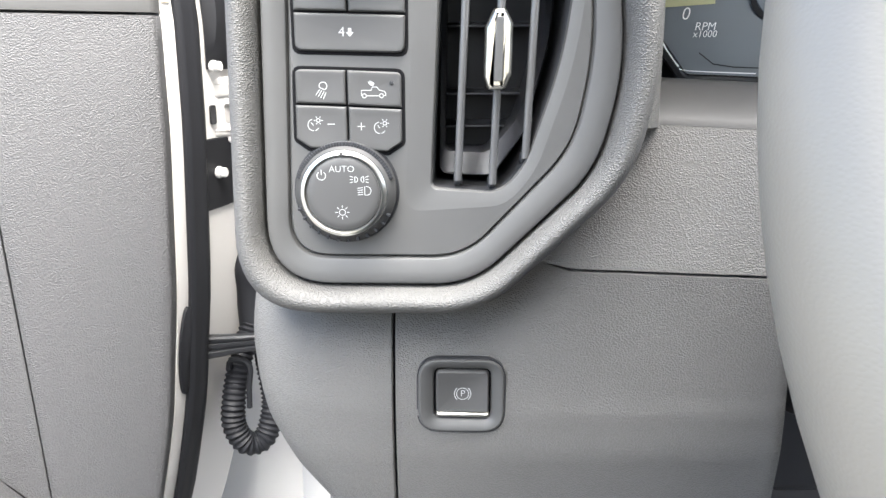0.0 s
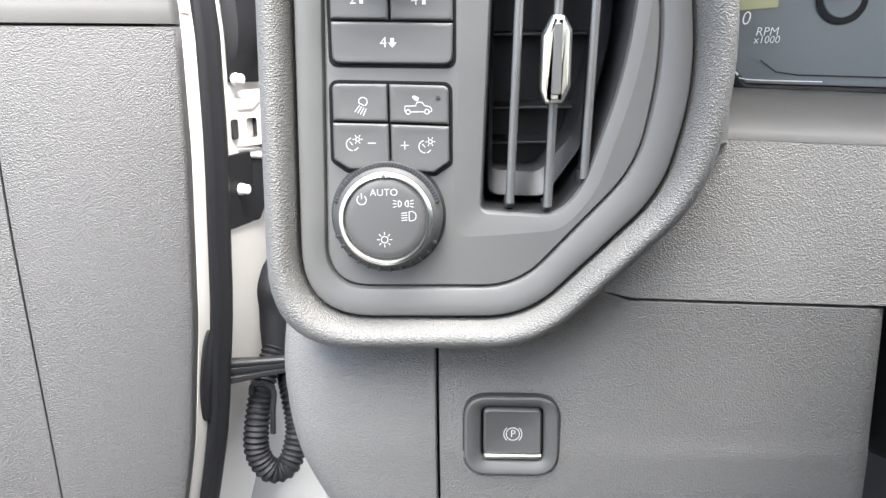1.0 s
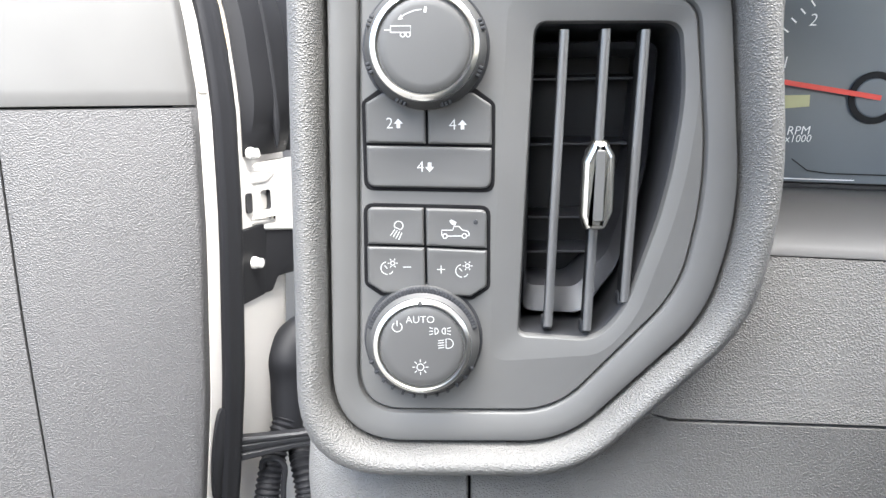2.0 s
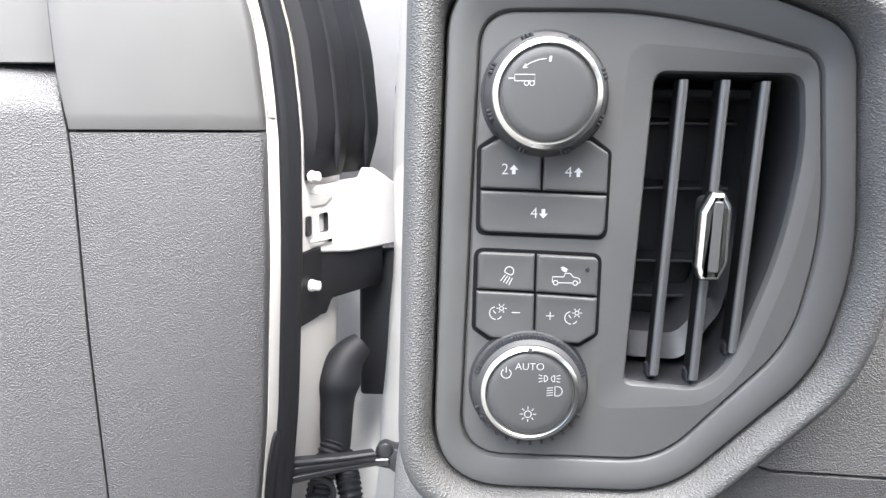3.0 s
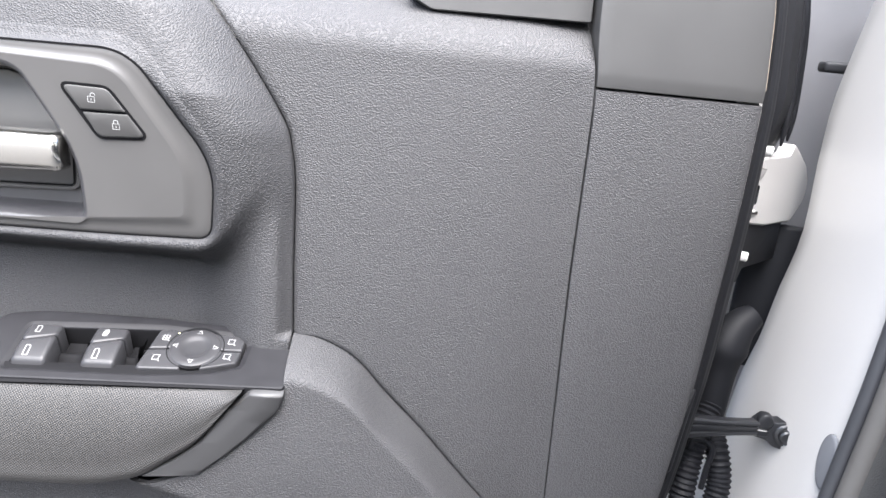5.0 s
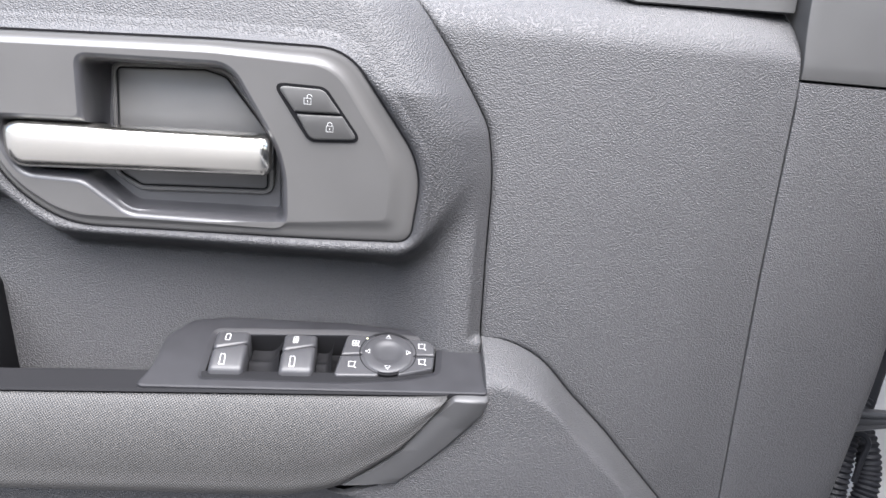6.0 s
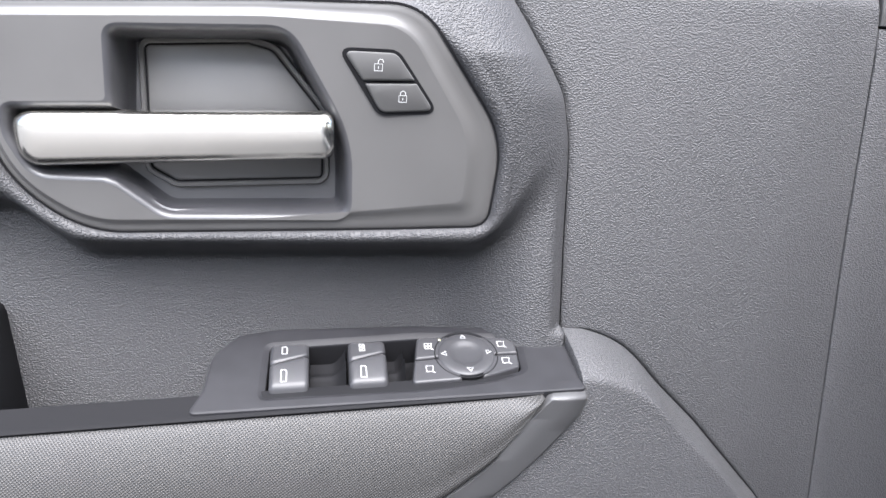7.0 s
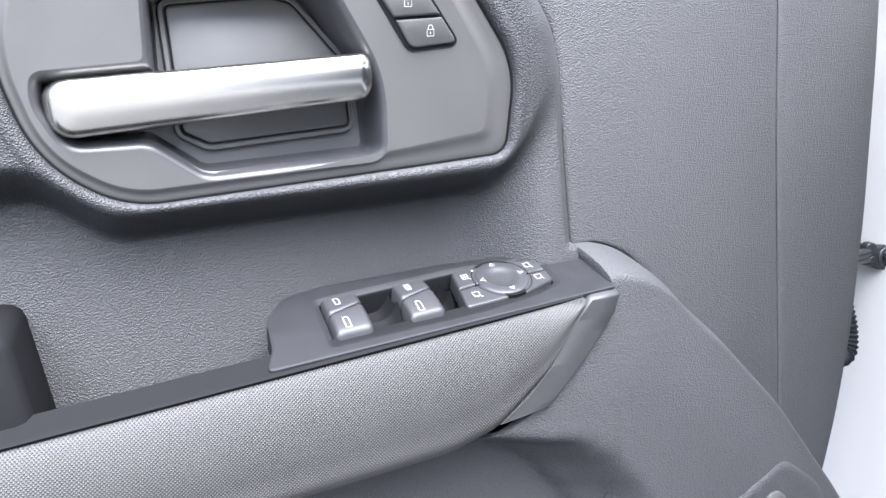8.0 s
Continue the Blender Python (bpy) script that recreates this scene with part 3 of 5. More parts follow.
def build_knob(name, label, centre, face_r, ring_r, body_r, y_face, ribs):
    knob = thing(name, (centre[0], Y_PLATE, centre[1] - body_r), label, "rotary knob", "rotary knobs on the switch plate")
    f = dash_at(Y_PLATE)
    deep = Y_PLATE - y_face
    part("collar", disc_stack(centre, f, [(body_r + 0.0016, -0.004), (body_r + 0.0014, 0.0002), (body_r + 0.0004, 0.0006), (body_r - 0.001, 0.0003)], 64), BLACK, knob, "black gap ring")
    body = part("grip", disc_stack(centre, f, [(body_r, -0.001), (body_r, 0.0045), (body_r - 0.0006, 0.0055), (ring_r + 0.0012, deep - 0.0025), (ring_r + 0.0004, deep - 0.0012), (ring_r - 0.002, deep - 0.0012)], 72), BUTTON, knob, "dark ribbed grip")
    rib = []
    for a in ribs:
        c, s = math.cos(radians(a)), math.sin(radians(a))
        r0, r1 = body_r + 0.0003, ring_r + 0.0022
        m = Matrix(((-s, 0, c, centre[0]), (0, 1, 0, 0), (c, 0, s, centre[1]), (0, 0, 0, 1)))
        rib.append(moved(box(-0.0007, 0.0007, Y_PLATE - deep + 0.004, Y_PLATE - 0.0045, r1 - 0.001, r0 - 0.0003, 0.0003), m))
    part("grip_ribs", join(*rib), BLACK, body)
    part("silver_ring", disc_stack(centre, f, [(ring_r, deep - 0.0030), (ring_r, deep - 0.0006), (ring_r - 0.0008, deep), (face_r + 0.0010, deep + 0.0004), (face_r + 0.0004, deep - 0.0004), (face_r + 0.0002, deep - 0.002)], 72), SILVER, knob, "bright silver ring")
    part("gap", disc_stack(centre, f, [(face_r + 0.0004, deep - 0.0016), (face_r - 0.0015, deep - 0.0016)], 48), RAILBLACK, knob)
    face = part("face", disc_stack(centre, f, [(face_r - 0.0006, deep - 0.002), (face_r - 0.0006, deep - 0.0004), (face_r - 0.0012, deep), (face_r - 0.004, deep + 0.0002)], 64), BUTTON, knob, "smooth charcoal face")
    return knob, face, dash_at(y_face - 0.0004)


K1 = (-0.0466, 1.3815)
K2 = (-0.0500, 1.2550)
knob1, face1, on1 = build_knob("trailer_brake_knob", "charcoal rotary knob with silver ring and trailer symbol", K1, 0.0190, 0.0220, 0.0254, 0.3425,
                               [a + d for a in (20, 65, 110, 155, 200, 245, 290, 335) for d in (-4, 0, 4)])
knob2, face2, on2 = build_knob("headlight_knob", "charcoal headlight rotary knob with silver ring and printed symbols", K2, 0.0184, 0.0211, 0.0252, 0.3445,
                               [18 + 3.4 * i for i in range(43)] + list(range(200, 340, 12)))
part("trailer_symbol", join(strokes([[(-0.0625, 1.3875), (-0.0600, 1.3875)], [(-0.0600, 1.3865), (-0.0600, 1.3890), (-0.0520, 1.3890), (-0.0520, 1.3865), (-0.0600, 1.3865)],
                                     arc(-0.0552, 1.3856, 0.0009, 0, 360, 14), arc(-0.0530, 1.3856, 0.0009, 0, 360, 14),
                                     [(-0.0568, 1.3915), (-0.0540, 1.3935), (-0.0505, 1.3948), (-0.0475, 1.3952)], [(-0.0568, 1.3915), (-0.0556, 1.3932)], [(-0.0568, 1.3915), (-0.0550, 1.3918)]], on1, 0, 0.00036),
                            strokes([[(-0.0462, 1.3940), (-0.0458, 1.3962)]], on1, 0, 0.0010)), INK, face1, "white printed trailer symbol")
part("auto_legend", lettering("AUTO", on2, -0.0505, 1.2672, 0.0045, 0.0), INK, face2, "white printed AUTO")
part("power_symbol", strokes([arc(-0.0605, 1.2641, 0.0021, 125, 415, 18), [(-0.0605, 1.2645), (-0.0605, 1.2670)]], on2, 0, 0.00036), INK, face2)
part("side_lamp_symbol", strokes([arc(-0.0442, 1.2622, 0.0014, -90, 90, 10) + [(-0.0442, 1.2608)], arc(-0.0398, 1.2622, 0.0014, 90, 270, 10) + [(-0.0398, 1.2636)]] +
                                 [[(-0.0450, 1.2622 + d * 0.0011), (-0.0466, 1.2622 + d * 0.0016)] for d in (-1, 0, 1)] + [[(-0.0390, 1.2622 + d * 0.0011), (-0.0374, 1.2622 + d * 0.0016)] for d in (-1, 0, 1)], on2, 0, 0.00033), INK, face2)
part("head_lamp_symbol", strokes([[(-0.0395, 1.2545)] + arc(-0.0385, 1.2566, 0.0021, -90, 90, 12) + [(-0.0395, 1.2587), (-0.0395, 1.2545)]] + [[(-0.0403, 1.2549 + 0.0011 * d), (-0.0430, 1.2546 + 0.0011 * d)] for d in range(4)], on2, 0, 0.00033), INK, face2)
part("lamp_symbol", strokes([arc(-0.0508, 1.2460, 0.0015, 0, 360, 16)] + [[(-0.0508 + 0.0022 * math.cos(radians(a)), 1.2460 + 0.0022 * math.sin(radians(a))), (-0.0508 + 0.0035 * math.cos(radians(a)), 1.2460 + 0.0035 * math.sin(radians(a)))] for a in range(0, 360, 45)], on2, 0, 0.00036), INK, face2)
part("pointer_mark", slab(rounded([(-0.0514, 1.2737, 0.0002), (-0.0496, 1.2737, 0.0002), (-0.0496, 1.2756, 0.0002), (-0.0514, 1.2756, 0.0002)], 3, 1), on2, [(0, -0.001), (0, 0.0003)]), BUTTON, knob2, "grey pointer mark")


def build_button_panel(name, label, well, buttons, group):
    x0 = sum(c[0] for c in well) / len(well)
    panel = thing(name, (x0, Y_PLATE, min(c[1] for c in well)), label, "push buttons", group)
    f = dash_at(Y_PLATE)
    part("well", slab(rounded(drawn_in(well, -0.0005), 5, 3), f, [(-0.0002, 0.0002), (0.0, 0.0004), (0.0004, 0.0004)]), RAILBLACK, panel, "black gap around the keys")
    made = []
    for corners in buttons:
        made.append(part("button", key_cap(corners, f, [(0.0001, 0.0), (0.0001, 0.0016), (0.0003, 0.0022), (0.0008, 0.0026), (0.0016, 0.0027), (0.0030, 0.0025)]), BUTTON, panel, angle=30))
    return panel, made


drive_panel, drive_keys = build_button_panel("drive_mode_buttons", "three charcoal drive mode push buttons with white legends",
    [(-0.0738, 1.3227, 0.004), (-0.0186, 1.3212, 0.004), (-0.0182, 1.3582, 0.003), (-0.0265, 1.3645, 0.003), (-0.0655, 1.3652, 0.003), (-0.0738, 1.3596, 0.003)],
    [[(-0.0728, 1.3424, 0.0006), (-0.0471, 1.3418, 0.0006), (-0.0471, 1.3630, 0.0006), (-0.0650, 1.3636, 0.002), (-0.0728, 1.3592, 0.002)],
     [(-0.0463, 1.3417, 0.0006), (-0.0191, 1.3408, 0.0006), (-0.0191, 1.3578, 0.002), (-0.0270, 1.3630, 0.002), (-0.0463, 1.3628, 0.0006)],
     [(-0.0728, 1.3237, 0.004), (-0.0195, 1.3222, 0.004), (-0.0191, 1.3399, 0.0006), (-0.0728, 1.3415, 0.0006)]], "button panels on the switch plate")
light_panel, light_keys = build_button_panel("lighting_buttons", "four charcoal lighting push buttons with white symbols",
    [(-0.0750, 1.2805, 0.003), (-0.0680, 1.2755, 0.003), (-0.0280, 1.2735, 0.003), (-0.0206, 1.2785, 0.003), (-0.0204, 1.3142, 0.004), (-0.0744, 1.3160, 0.004)],
    [[(-0.0735, 1.2986, 0.0006), (-0.0487, 1.2977, 0.0006), (-0.0487, 1.3144, 0.0006), (-0.0734, 1.3150, 0.003)],
     [(-0.0479, 1.2976, 0.0006), (-0.0214, 1.2962, 0.0006), (-0.0214, 1.3132, 0.003), (-0.0479, 1.3143, 0.0006)],
     [(-0.0740, 1.2812, 0.002), (-0.0672, 1.2766, 0.002), (-0.0485, 1.2760, 0.0006), (-0.0485, 1.2969, 0.0006), (-0.0738, 1.2978, 0.0006)],
     [(-0.0477, 1.2760, 0.0006), (-0.0285, 1.2746, 0.002), (-0.0215, 1.2792, 0.002), (-0.0213, 1.2954, 0.0006), (-0.0477, 1.2968, 0.0006)]], "button panels on the switch plate")
KEY = dash_at(Y_PLATE - 0.0027)


def arrow(cx, cz, up, s=0.0024):
    d = 1 if up else -1
    pts = [(cx - 0.4 * s, cz - d * s), (cx + 0.4 * s, cz - d * s), (cx + 0.4 * s, cz), (cx + s, cz), (cx, cz + d * 1.1 * s), (cx - s, cz), (cx - 0.4 * s, cz)]
    return [KEY(x, z, 0) for x, z in pts], [(0, 1, 2, 6), (5, 3, 4)]


part("legend", join(lettering("2", KEY, -0.0625, 1.3505, 0.0066, 0), arrow(-0.0588, 1.3505, True, 0.0019)), INK, drive_keys[0], "white 2 with up arrow")
part("legend", join(lettering("4", KEY, -0.0357, 1.3496, 0.0066, 0), arrow(-0.0316, 1.3496, True, 0.0019)), INK, drive_keys[1], "white 4 with up arrow")
part("legend", join(lettering("4", KEY, -0.0497, 1.3320, 0.0066, 0), arrow(-0.0458, 1.3320, False, 0.0019)), INK, drive_keys[2], "white 4 with down arrow")
part("symbol", strokes([arc(-0.0597, 1.3068, 0.0019, -70, 200, 14), [(-0.0615, 1.3062), (-0.0590, 1.3050)]] + [[(-0.0613 + 0.0010 * d, 1.3052 - 0.0005 * d), (-0.0634 + 0.0012 * d, 1.3024 - 0.0006 * d)] for d in range(4)], KEY, 0, 0.00036), INK, light_keys[0], "white bed lamp symbol")
part("symbol", strokes([[(-0.0404, 1.3020), (-0.0410, 1.3024), (-0.0410, 1.3046), (-0.0362, 1.3046), (-0.0356, 1.3062), (-0.0334, 1.3062), (-0.0322, 1.3047), (-0.0297, 1.3041), (-0.0291, 1.3031), (-0.0291, 1.3022), (-0.0300, 1.3020)], [(-0.0385, 1.3020), (-0.0325, 1.3020)], arc(-0.0396, 1.3020, 0.0010, 0, 360, 12), arc(-0.0312, 1.3020, 0.0010, 0, 360, 12), [(-0.0368, 1.3074), (-0.0352, 1.3068)], [(-0.0374, 1.3080), (-0.0350, 1.3071)], [(-0.0376, 1.3087), (-0.0348, 1.3075)], [(-0.0370, 1.3091), (-0.0346, 1.3079)]], KEY, 0, 0.00036), INK, light_keys[1], "white pickup truck symbol")
part("indicator_hole", disc_stack((-0.0262, 1.3080), KEY, [(0.0010, -0.0002), (0.0010, 0.0002), (0.0006, 0.0003)], 20), BLACK, light_keys[1])


def dimmer(cx, cz):
    return [arc(cx - 0.0006, cz - 0.0004, 0.0028, 100, 270, 14), arc(cx - 0.0006, cz - 0.0004, 0.0028, 285, 330, 6), [(cx - 0.0006, cz - 0.0006), (cx - 0.0018, cz + 0.0008)], arc(cx + 0.0018, cz + 0.0018, 0.0009, 0, 360, 12)] + \
        [[(cx + 0.0018 + 0.0014 * math.cos(radians(a)), cz + 0.0018 + 0.0014 * math.sin(radians(a))), (cx + 0.0018 + 0.0022 * math.cos(radians(a)), cz + 0.0018 + 0.0022 * math.sin(radians(a)))] for a in range(0, 360, 60)]


part("symbol", strokes(dimmer(-0.0645, 1.2884) + [[(-0.0582, 1.2884), (-0.0546, 1.2884)]], KEY, 0, 0.00036), INK, light_keys[2], "white dimmer symbol with minus")
part("symbol", strokes(dimmer(-0.0317, 1.2869) + [[(-0.0433, 1.2872), (-0.0397, 1.2872)], [(-0.0415, 1.2890), (-0.0415, 1.2854)]], KEY, 0, 0.00036), INK, light_keys[3], "white dimmer symbol with plus")


def build_parking_brake():
    sw = thing("parking_brake_switch", (0.008, 0.373, 1.1162), "charcoal parking brake switch with white P symbol", "switch")
    f = dash_at(0.3715)
    out = BRAKE
    part("gap", slab(inset(out, -0.0008), f, [(0, -0.003), (0, 0.0003), (0.001, 0.0003)], cap=False), BLACK, sw)
    ring = lambda k, h: [f(x + (u - x) * k, z + (v - z) * k, h) for (x, z), (u, v) in zip(BRAKE, BRAKE_HOLE)]
    part("surround", loft([ring(k, h) for k, h in ((0, -0.004), (0, 0.0004), (0.03, 0.0012), (0.09, 0.0018), (0.18, 0.0019), (0.55, 0.0008), (0.88, -0.0006), (0.97, -0.0013), (1.0, -0.0026), (1.0, -0.008))]), BUTTON, sw, "rounded grey surround", angle=50)
    part("recess", slab(inset(BRAKE_HOLE, -0.0006), f, [(0, -0.0045), (0.0004, -0.0046)]), RAILBLACK, sw, "black recess")
    key = rounded([(-0.0062, 1.1272, 0.0016), (0.0236, 1.1265, 0.0016), (0.0236, 1.1512, 0.0032), (-0.0060, 1.1519, 0.0032)], 6, 4)
    rocker = part("button", slab(key, f, [(0, -0.006), (0, -0.0010), (0.0005, -0.0002), (0.0010, 0.0002), (0.0014, 0.0)]), BUTTON, sw)
    part("chrome_strip", slab(rounded([(-0.0061, 1.1242, 0.0010), (0.0236, 1.1235, 0.0010), (0.0236, 1.1266, 0.0005), (-0.0061, 1.1273, 0.0005)], 4, 3), f, [(0, -0.006), (0, -0.0008), (0.0005, 0.0), (0.0012, 0.0003)]), SILVER, sw, "thin chrome strip")
    g = dash_at(0.37125)
    part("symbol", join(strokes([arc(0.0088, 1.1383, 0.0034, 0, 360, 24), arc(0.0088, 1.1383, 0.0046, -48, 48, 10), arc(0.0088, 1.1383, 0.0046, 132, 228, 10)], g, 0.0, 0.00038), lettering("P", g, 0.0089, 1.1383, 0.0056, 0.0)), INK, rocker, "white P in a ring")


build_parking_brake()


def build_cluster():
    cl = thing("instrument_cluster", (0.29, 0.482, 1.312), "dark glass instrument cluster with red needle tachometer", "gauge cluster")
    f = dash_at(0.482)
    out = rounded([(0.1555, 1.3130, 0.004), (0.46, 1.299, 0.004), (0.47, 1.52, 0.01), (0.1315, 1.52, 0.01), (0.1315, 1.3440, 0.006)], 6, 4)
    part("housing", slab(inset(out, -0.006), f, [(0, -0.004), (0, 0.001), (0.003, 0.0016), (0.005, 0.0006)], cap=False), BLACK, cl, "black housing edge")
    glass = part("screen", slab(out, f, [(0, -0.003), (0, 0.0)]), SCREEN, cl, "dark screen with reflected haze in its colour")
    g = dash_at(0.4808)
    part("edge_line", join(strokes([[(0.1338, 1.3440), (0.1362, 1.3370), (0.1415, 1.3275), (0.1478, 1.3195), (0.1500, 1.3178)]], g, 0, 0.0013), strokes([[(0.1500, 1.3160), (0.1560, 1.3148), (0.1700, 1.3140), (0.20, 1.3128)]], g, 0, 0.0005)), PALE, glass)
    part("inner_line", strokes([[(0.1625, 1.3260), (0.172, 1.3190), (0.185, 1.3170), (0.30, 1.3120)]], g, 0, 0.0007), DARKSATIN, glass, "faint dial edge")
    part("needle", strokes([[(0.1432, 1.3721), (0.2100, 1.3604)]], dash_at(0.4780), 0, 0.0029), RED, glass, "red needle")
    part("hub", disc_stack((0.2075, 1.3606), g, [(0.0150, 0.0), (0.0150, 0.0004), (0.0140, 0.0006), (0.0112, 0.0002)], 40), DARKSATIN, glass, "round needle hub")
    part("hub_face", disc_stack((0.2075, 1.3606), g, [(0.0112, 0.0002), (0.0106, 0.0007), (0.004, 0.0008)], 40), SCREEN, glass, "grey hub face")
    part("scale_mark", ([g(x, z, 0.0002) for x, z in ((0.1330, 1.3538), (0.1705, 1.3562), (0.1705, 1.3628), (0.1330, 1.3628))], [(0, 1, 2, 3)]), AMBER, glass, "pale yellow scale band")
    slant = lambda z0: (lambda x, z, h: g(x + 0.18 * (z - z0), z, h))
    for text, x, z, size in (("0", 0.1527, 1.3499, 0.0112), ("RPM", 0.1655, 1.3422, 0.0072), ("x1000", 0.1655, 1.3376, 0.0062), ("1", 0.1553, 1.3810, 0.0098), ("2", 0.1697, 1.4045, 0.0098)):
        part("legend", lettering(text, slant(z), x, z, size, 0), PALE, glass, "white gauge legend")
    part("scale_ticks", strokes([[(0.2075 + 0.064 * math.cos(radians(a)), 1.3606 + 0.064 * math.sin(radians(a))), (0.2075 + 0.068 * math.cos(radians(a)), 1.3606 + 0.068 * math.sin(radians(a)))] for a in range(90, 166, 6)], g, 0, 0.0009), PALE, glass)


build_cluster()


def build_steering_wheel():
    wheel = thing("steering_wheel", (0.255, 0.11, 1.29), "grey leather steering wheel in front of the gauges", "steering wheel")
    m = pose(0.252, 0.108, 1.29, -22)
    rim = []
    for i in range(96):
        a = 2 * math.pi * i / 96
        rim.append([m @ Vector(((0.180 + 0.0155 * math.cos(b)) * math.cos(a), -0.019 * math.sin(b), (0.180 + 0.0155 * math.cos(b)) * math.sin(a))) for b in [2 * math.pi * j / 20 for j in range(20)]])
    part("rim", loft(rim + rim[:1]), LEATHER, wheel, "leather rim, lightened for the sun on it")
    hub = rounded([(-0.06, -0.06, 0.03), (0.06, -0.06, 0.03), (0.075, 0.04, 0.03), (-0.075, 0.04, 0.03)], 6, 4)
    f = lambda x, z, h: m @ Vector((x, 0.02 - h, z))
    part("hub", slab(hub, f, [(0, -0.03), (0, 0.02), (0.008, 0.03), (0.03, 0.034)]), BLACK, wheel)
    for x0, x1 in ((-0.168, -0.06), (0.06, 0.168)):
        part("spoke", moved(box(x0, x1, 0.0, 0.03, -0.03, 0.015, 0.008), m), BLACK, wheel)
    return wheel


build_steering_wheel()
column = thing("steering_column", (0.28, 0.4, 1.05), "charcoal plastic steering column cover", "steering column")
part("shroud", moved(box(-0.055, 0.055, -0.13, 0.17, -0.06, 0.06, 0.02), pose(0.262, 0.33, 1.185, -14)), DARKSATIN, column)


# ---- the open door ----
groove_up = curve((1.48, -0.330), (1.40, -0.276), (1.38, -0.2585), (1.357, -0.2415), (1.33, -0.2235), (1.313, -0.2135), (1.287, -0.2085), (1.2645, -0.207), (1.217, -0.206), (1.155, -0.2035))
groove_z = curve((-0.2035, 1.1612), (-0.190, 1.1604), (-0.178, 1.1568), (-0.1660, 1.1515), (-0.1560, 1.1450), (-0.1455, 1.1350), (-0.1328, 1.1205), (-0.1000, 1.0890), (-0.0875, 1.075), (-0.041, 1.024), (0.0245, 0.94), (0.058, 0.889), (0.105, 0.80), ease=7)
_fall = [(groove_z(-0.2035 + 0.0005 * i), -0.2035 + 0.0005 * i) for i in range(618)]


def groove(z):
    """The crease round the bolster and the shoulder: its place along the door at height z."""
    if z >= _fall[0][0]:
        return groove_up(z)
    return float(np.interp(z, [f[0] for f in _fall[::-1]], [f[1] for f in _fall[::-1]]))


seam_p = curve((1.56, -0.012), (1.40, -0.0065), (1.36, -0.001), (1.22, 0.001), (1.085, 0.006), (1.03, 0.008), (0.80, 0.016))
edge_p = curve((1.60, 0.082), (1.47, 0.114), (1.434, 0.1235), (1.366, 0.130), (1.27, 0.1295), (1.137, 0.1235), (1.03, 0.1125), (0.95, 0.097), (0.90, 0.083), (0.80, 0.050))


def roll(z):
    k = z - 1.372
    return 0.0 if k < 0 else 0.030 * (k / 0.03) ** 2 if k < 0.035 else 0.0408 + (k - 0.035) * 2.2


def w_main(p, z):
    return -0.004 * smooth((p + 0.06) / 0.06) + 0.003 * math.sin(max(0, min(1, (p + 0.21) / 0.21)) * math.pi) - 0.75 * roll(z)


def w_bezel(p, z):
    """The plane of the handle bezel."""
    return 0.018 + (z - 1.235) * 0.22 - 0.010 * max(0.0, min(1.5, (-p - 0.33) / 0.17))


def w_bolster(p, z):
    d = max(0.0, groove(z) - p)
    k = min(1.0, d / 0.050)
    pad = (w_bezel(p, min(z, 1.335)) + 0.0015 - 0.2 * max(0, z - 1.335)) * (1 - (1 - k) ** 2.2) - 0.8 * roll(z - 0.012)
    wall = -0.032 + 0.043 * smooth((p + 0.290) / 0.066)
    wall *= smooth(d / 0.013) if d < 0.013 else 1.0
    turn = smooth((p + 0.275) / 0.055)
    lip = 1.2165 + 0.044 * turn ** 1.3 + 0.03 * smooth((-0.495 - p) / 0.05)
    m = smooth((z - lip + 0.016 + 0.014 * turn) / (0.026 + 0.027 * turn))
    return pad * m + wall * (1 - m)


pocket_edge = curve((1.06, -0.36), (1.047, -0.322), (1.032, -0.278), (1.0096, -0.2506), (0.981, -0.2275), (0.9615, -0.2190), (0.80, -0.190), ease=4)


def w_lower(p, z):
    drop = max(0.0, groove_z(p) - z)
    reach = 0.020 + 0.010 * smooth((-0.06 - p) / -0.1)
    rise = 0.045 * math.sin(min(1.0, drop / reach) * math.pi / 2) ** 0.9 + 0.005 * smooth(drop / 0.10)
    e = pocket_edge(z) - p
    low = smooth((1.085 - z) / 0.03)
    slope = 0.034 * smooth((e + 0.055) / 0.060) * low
    return rise - slope - 0.012 * smooth((e + 0.001) / 0.007) * low - 0.010 * smooth(e / 0.12) * low


def rail_z(p):
    """The front line of the armrest's top."""
    return 1.1385 + (p + 0.224) * 0.040


def plate_z(p, w):
    """The twisting top of the switch plate."""
    return 1.160 - (w + 0.015) * (0.317 - (p + 0.21) * 0.51)


PAD_LOW = curve((-0.70, 1.054), (-0.568, 1.0547), (-0.48, 1.0557), (-0.384, 1.0567), (-0.335, 1.0575), (-0.30, 1.0655), (-0.2585, 1.0966), (-0.2295, 1.1385))
BEZ = rounded([(-0.262, 1.2335, 0.012), (-0.2580, 1.288, 0.060), (-0.309, 1.3585, 0.035), (-0.39, 1.3572, 0.3), (-0.534, 1.351, 0.016), (-0.5430, 1.310, 0.12), (-0.532, 1.258, 0.07), (-0.4945, 1.2272, 0.06), (-0.40, 1.2298, 0.5)], 10, 6)
CHAM = rounded([(-0.2795, 1.2495, 0.006), (-0.2783, 1.288, 0.050), (-0.3170, 1.3470, 0.028), (-0.39, 1.3490, 0.3), (-0.525, 1.3435, 0.013), (-0.5365, 1.310, 0.12), (-0.5265, 1.2605, 0.07), (-0.491, 1.2355, 0.05), (-0.40, 1.2375, 0.5)], 10, 6)
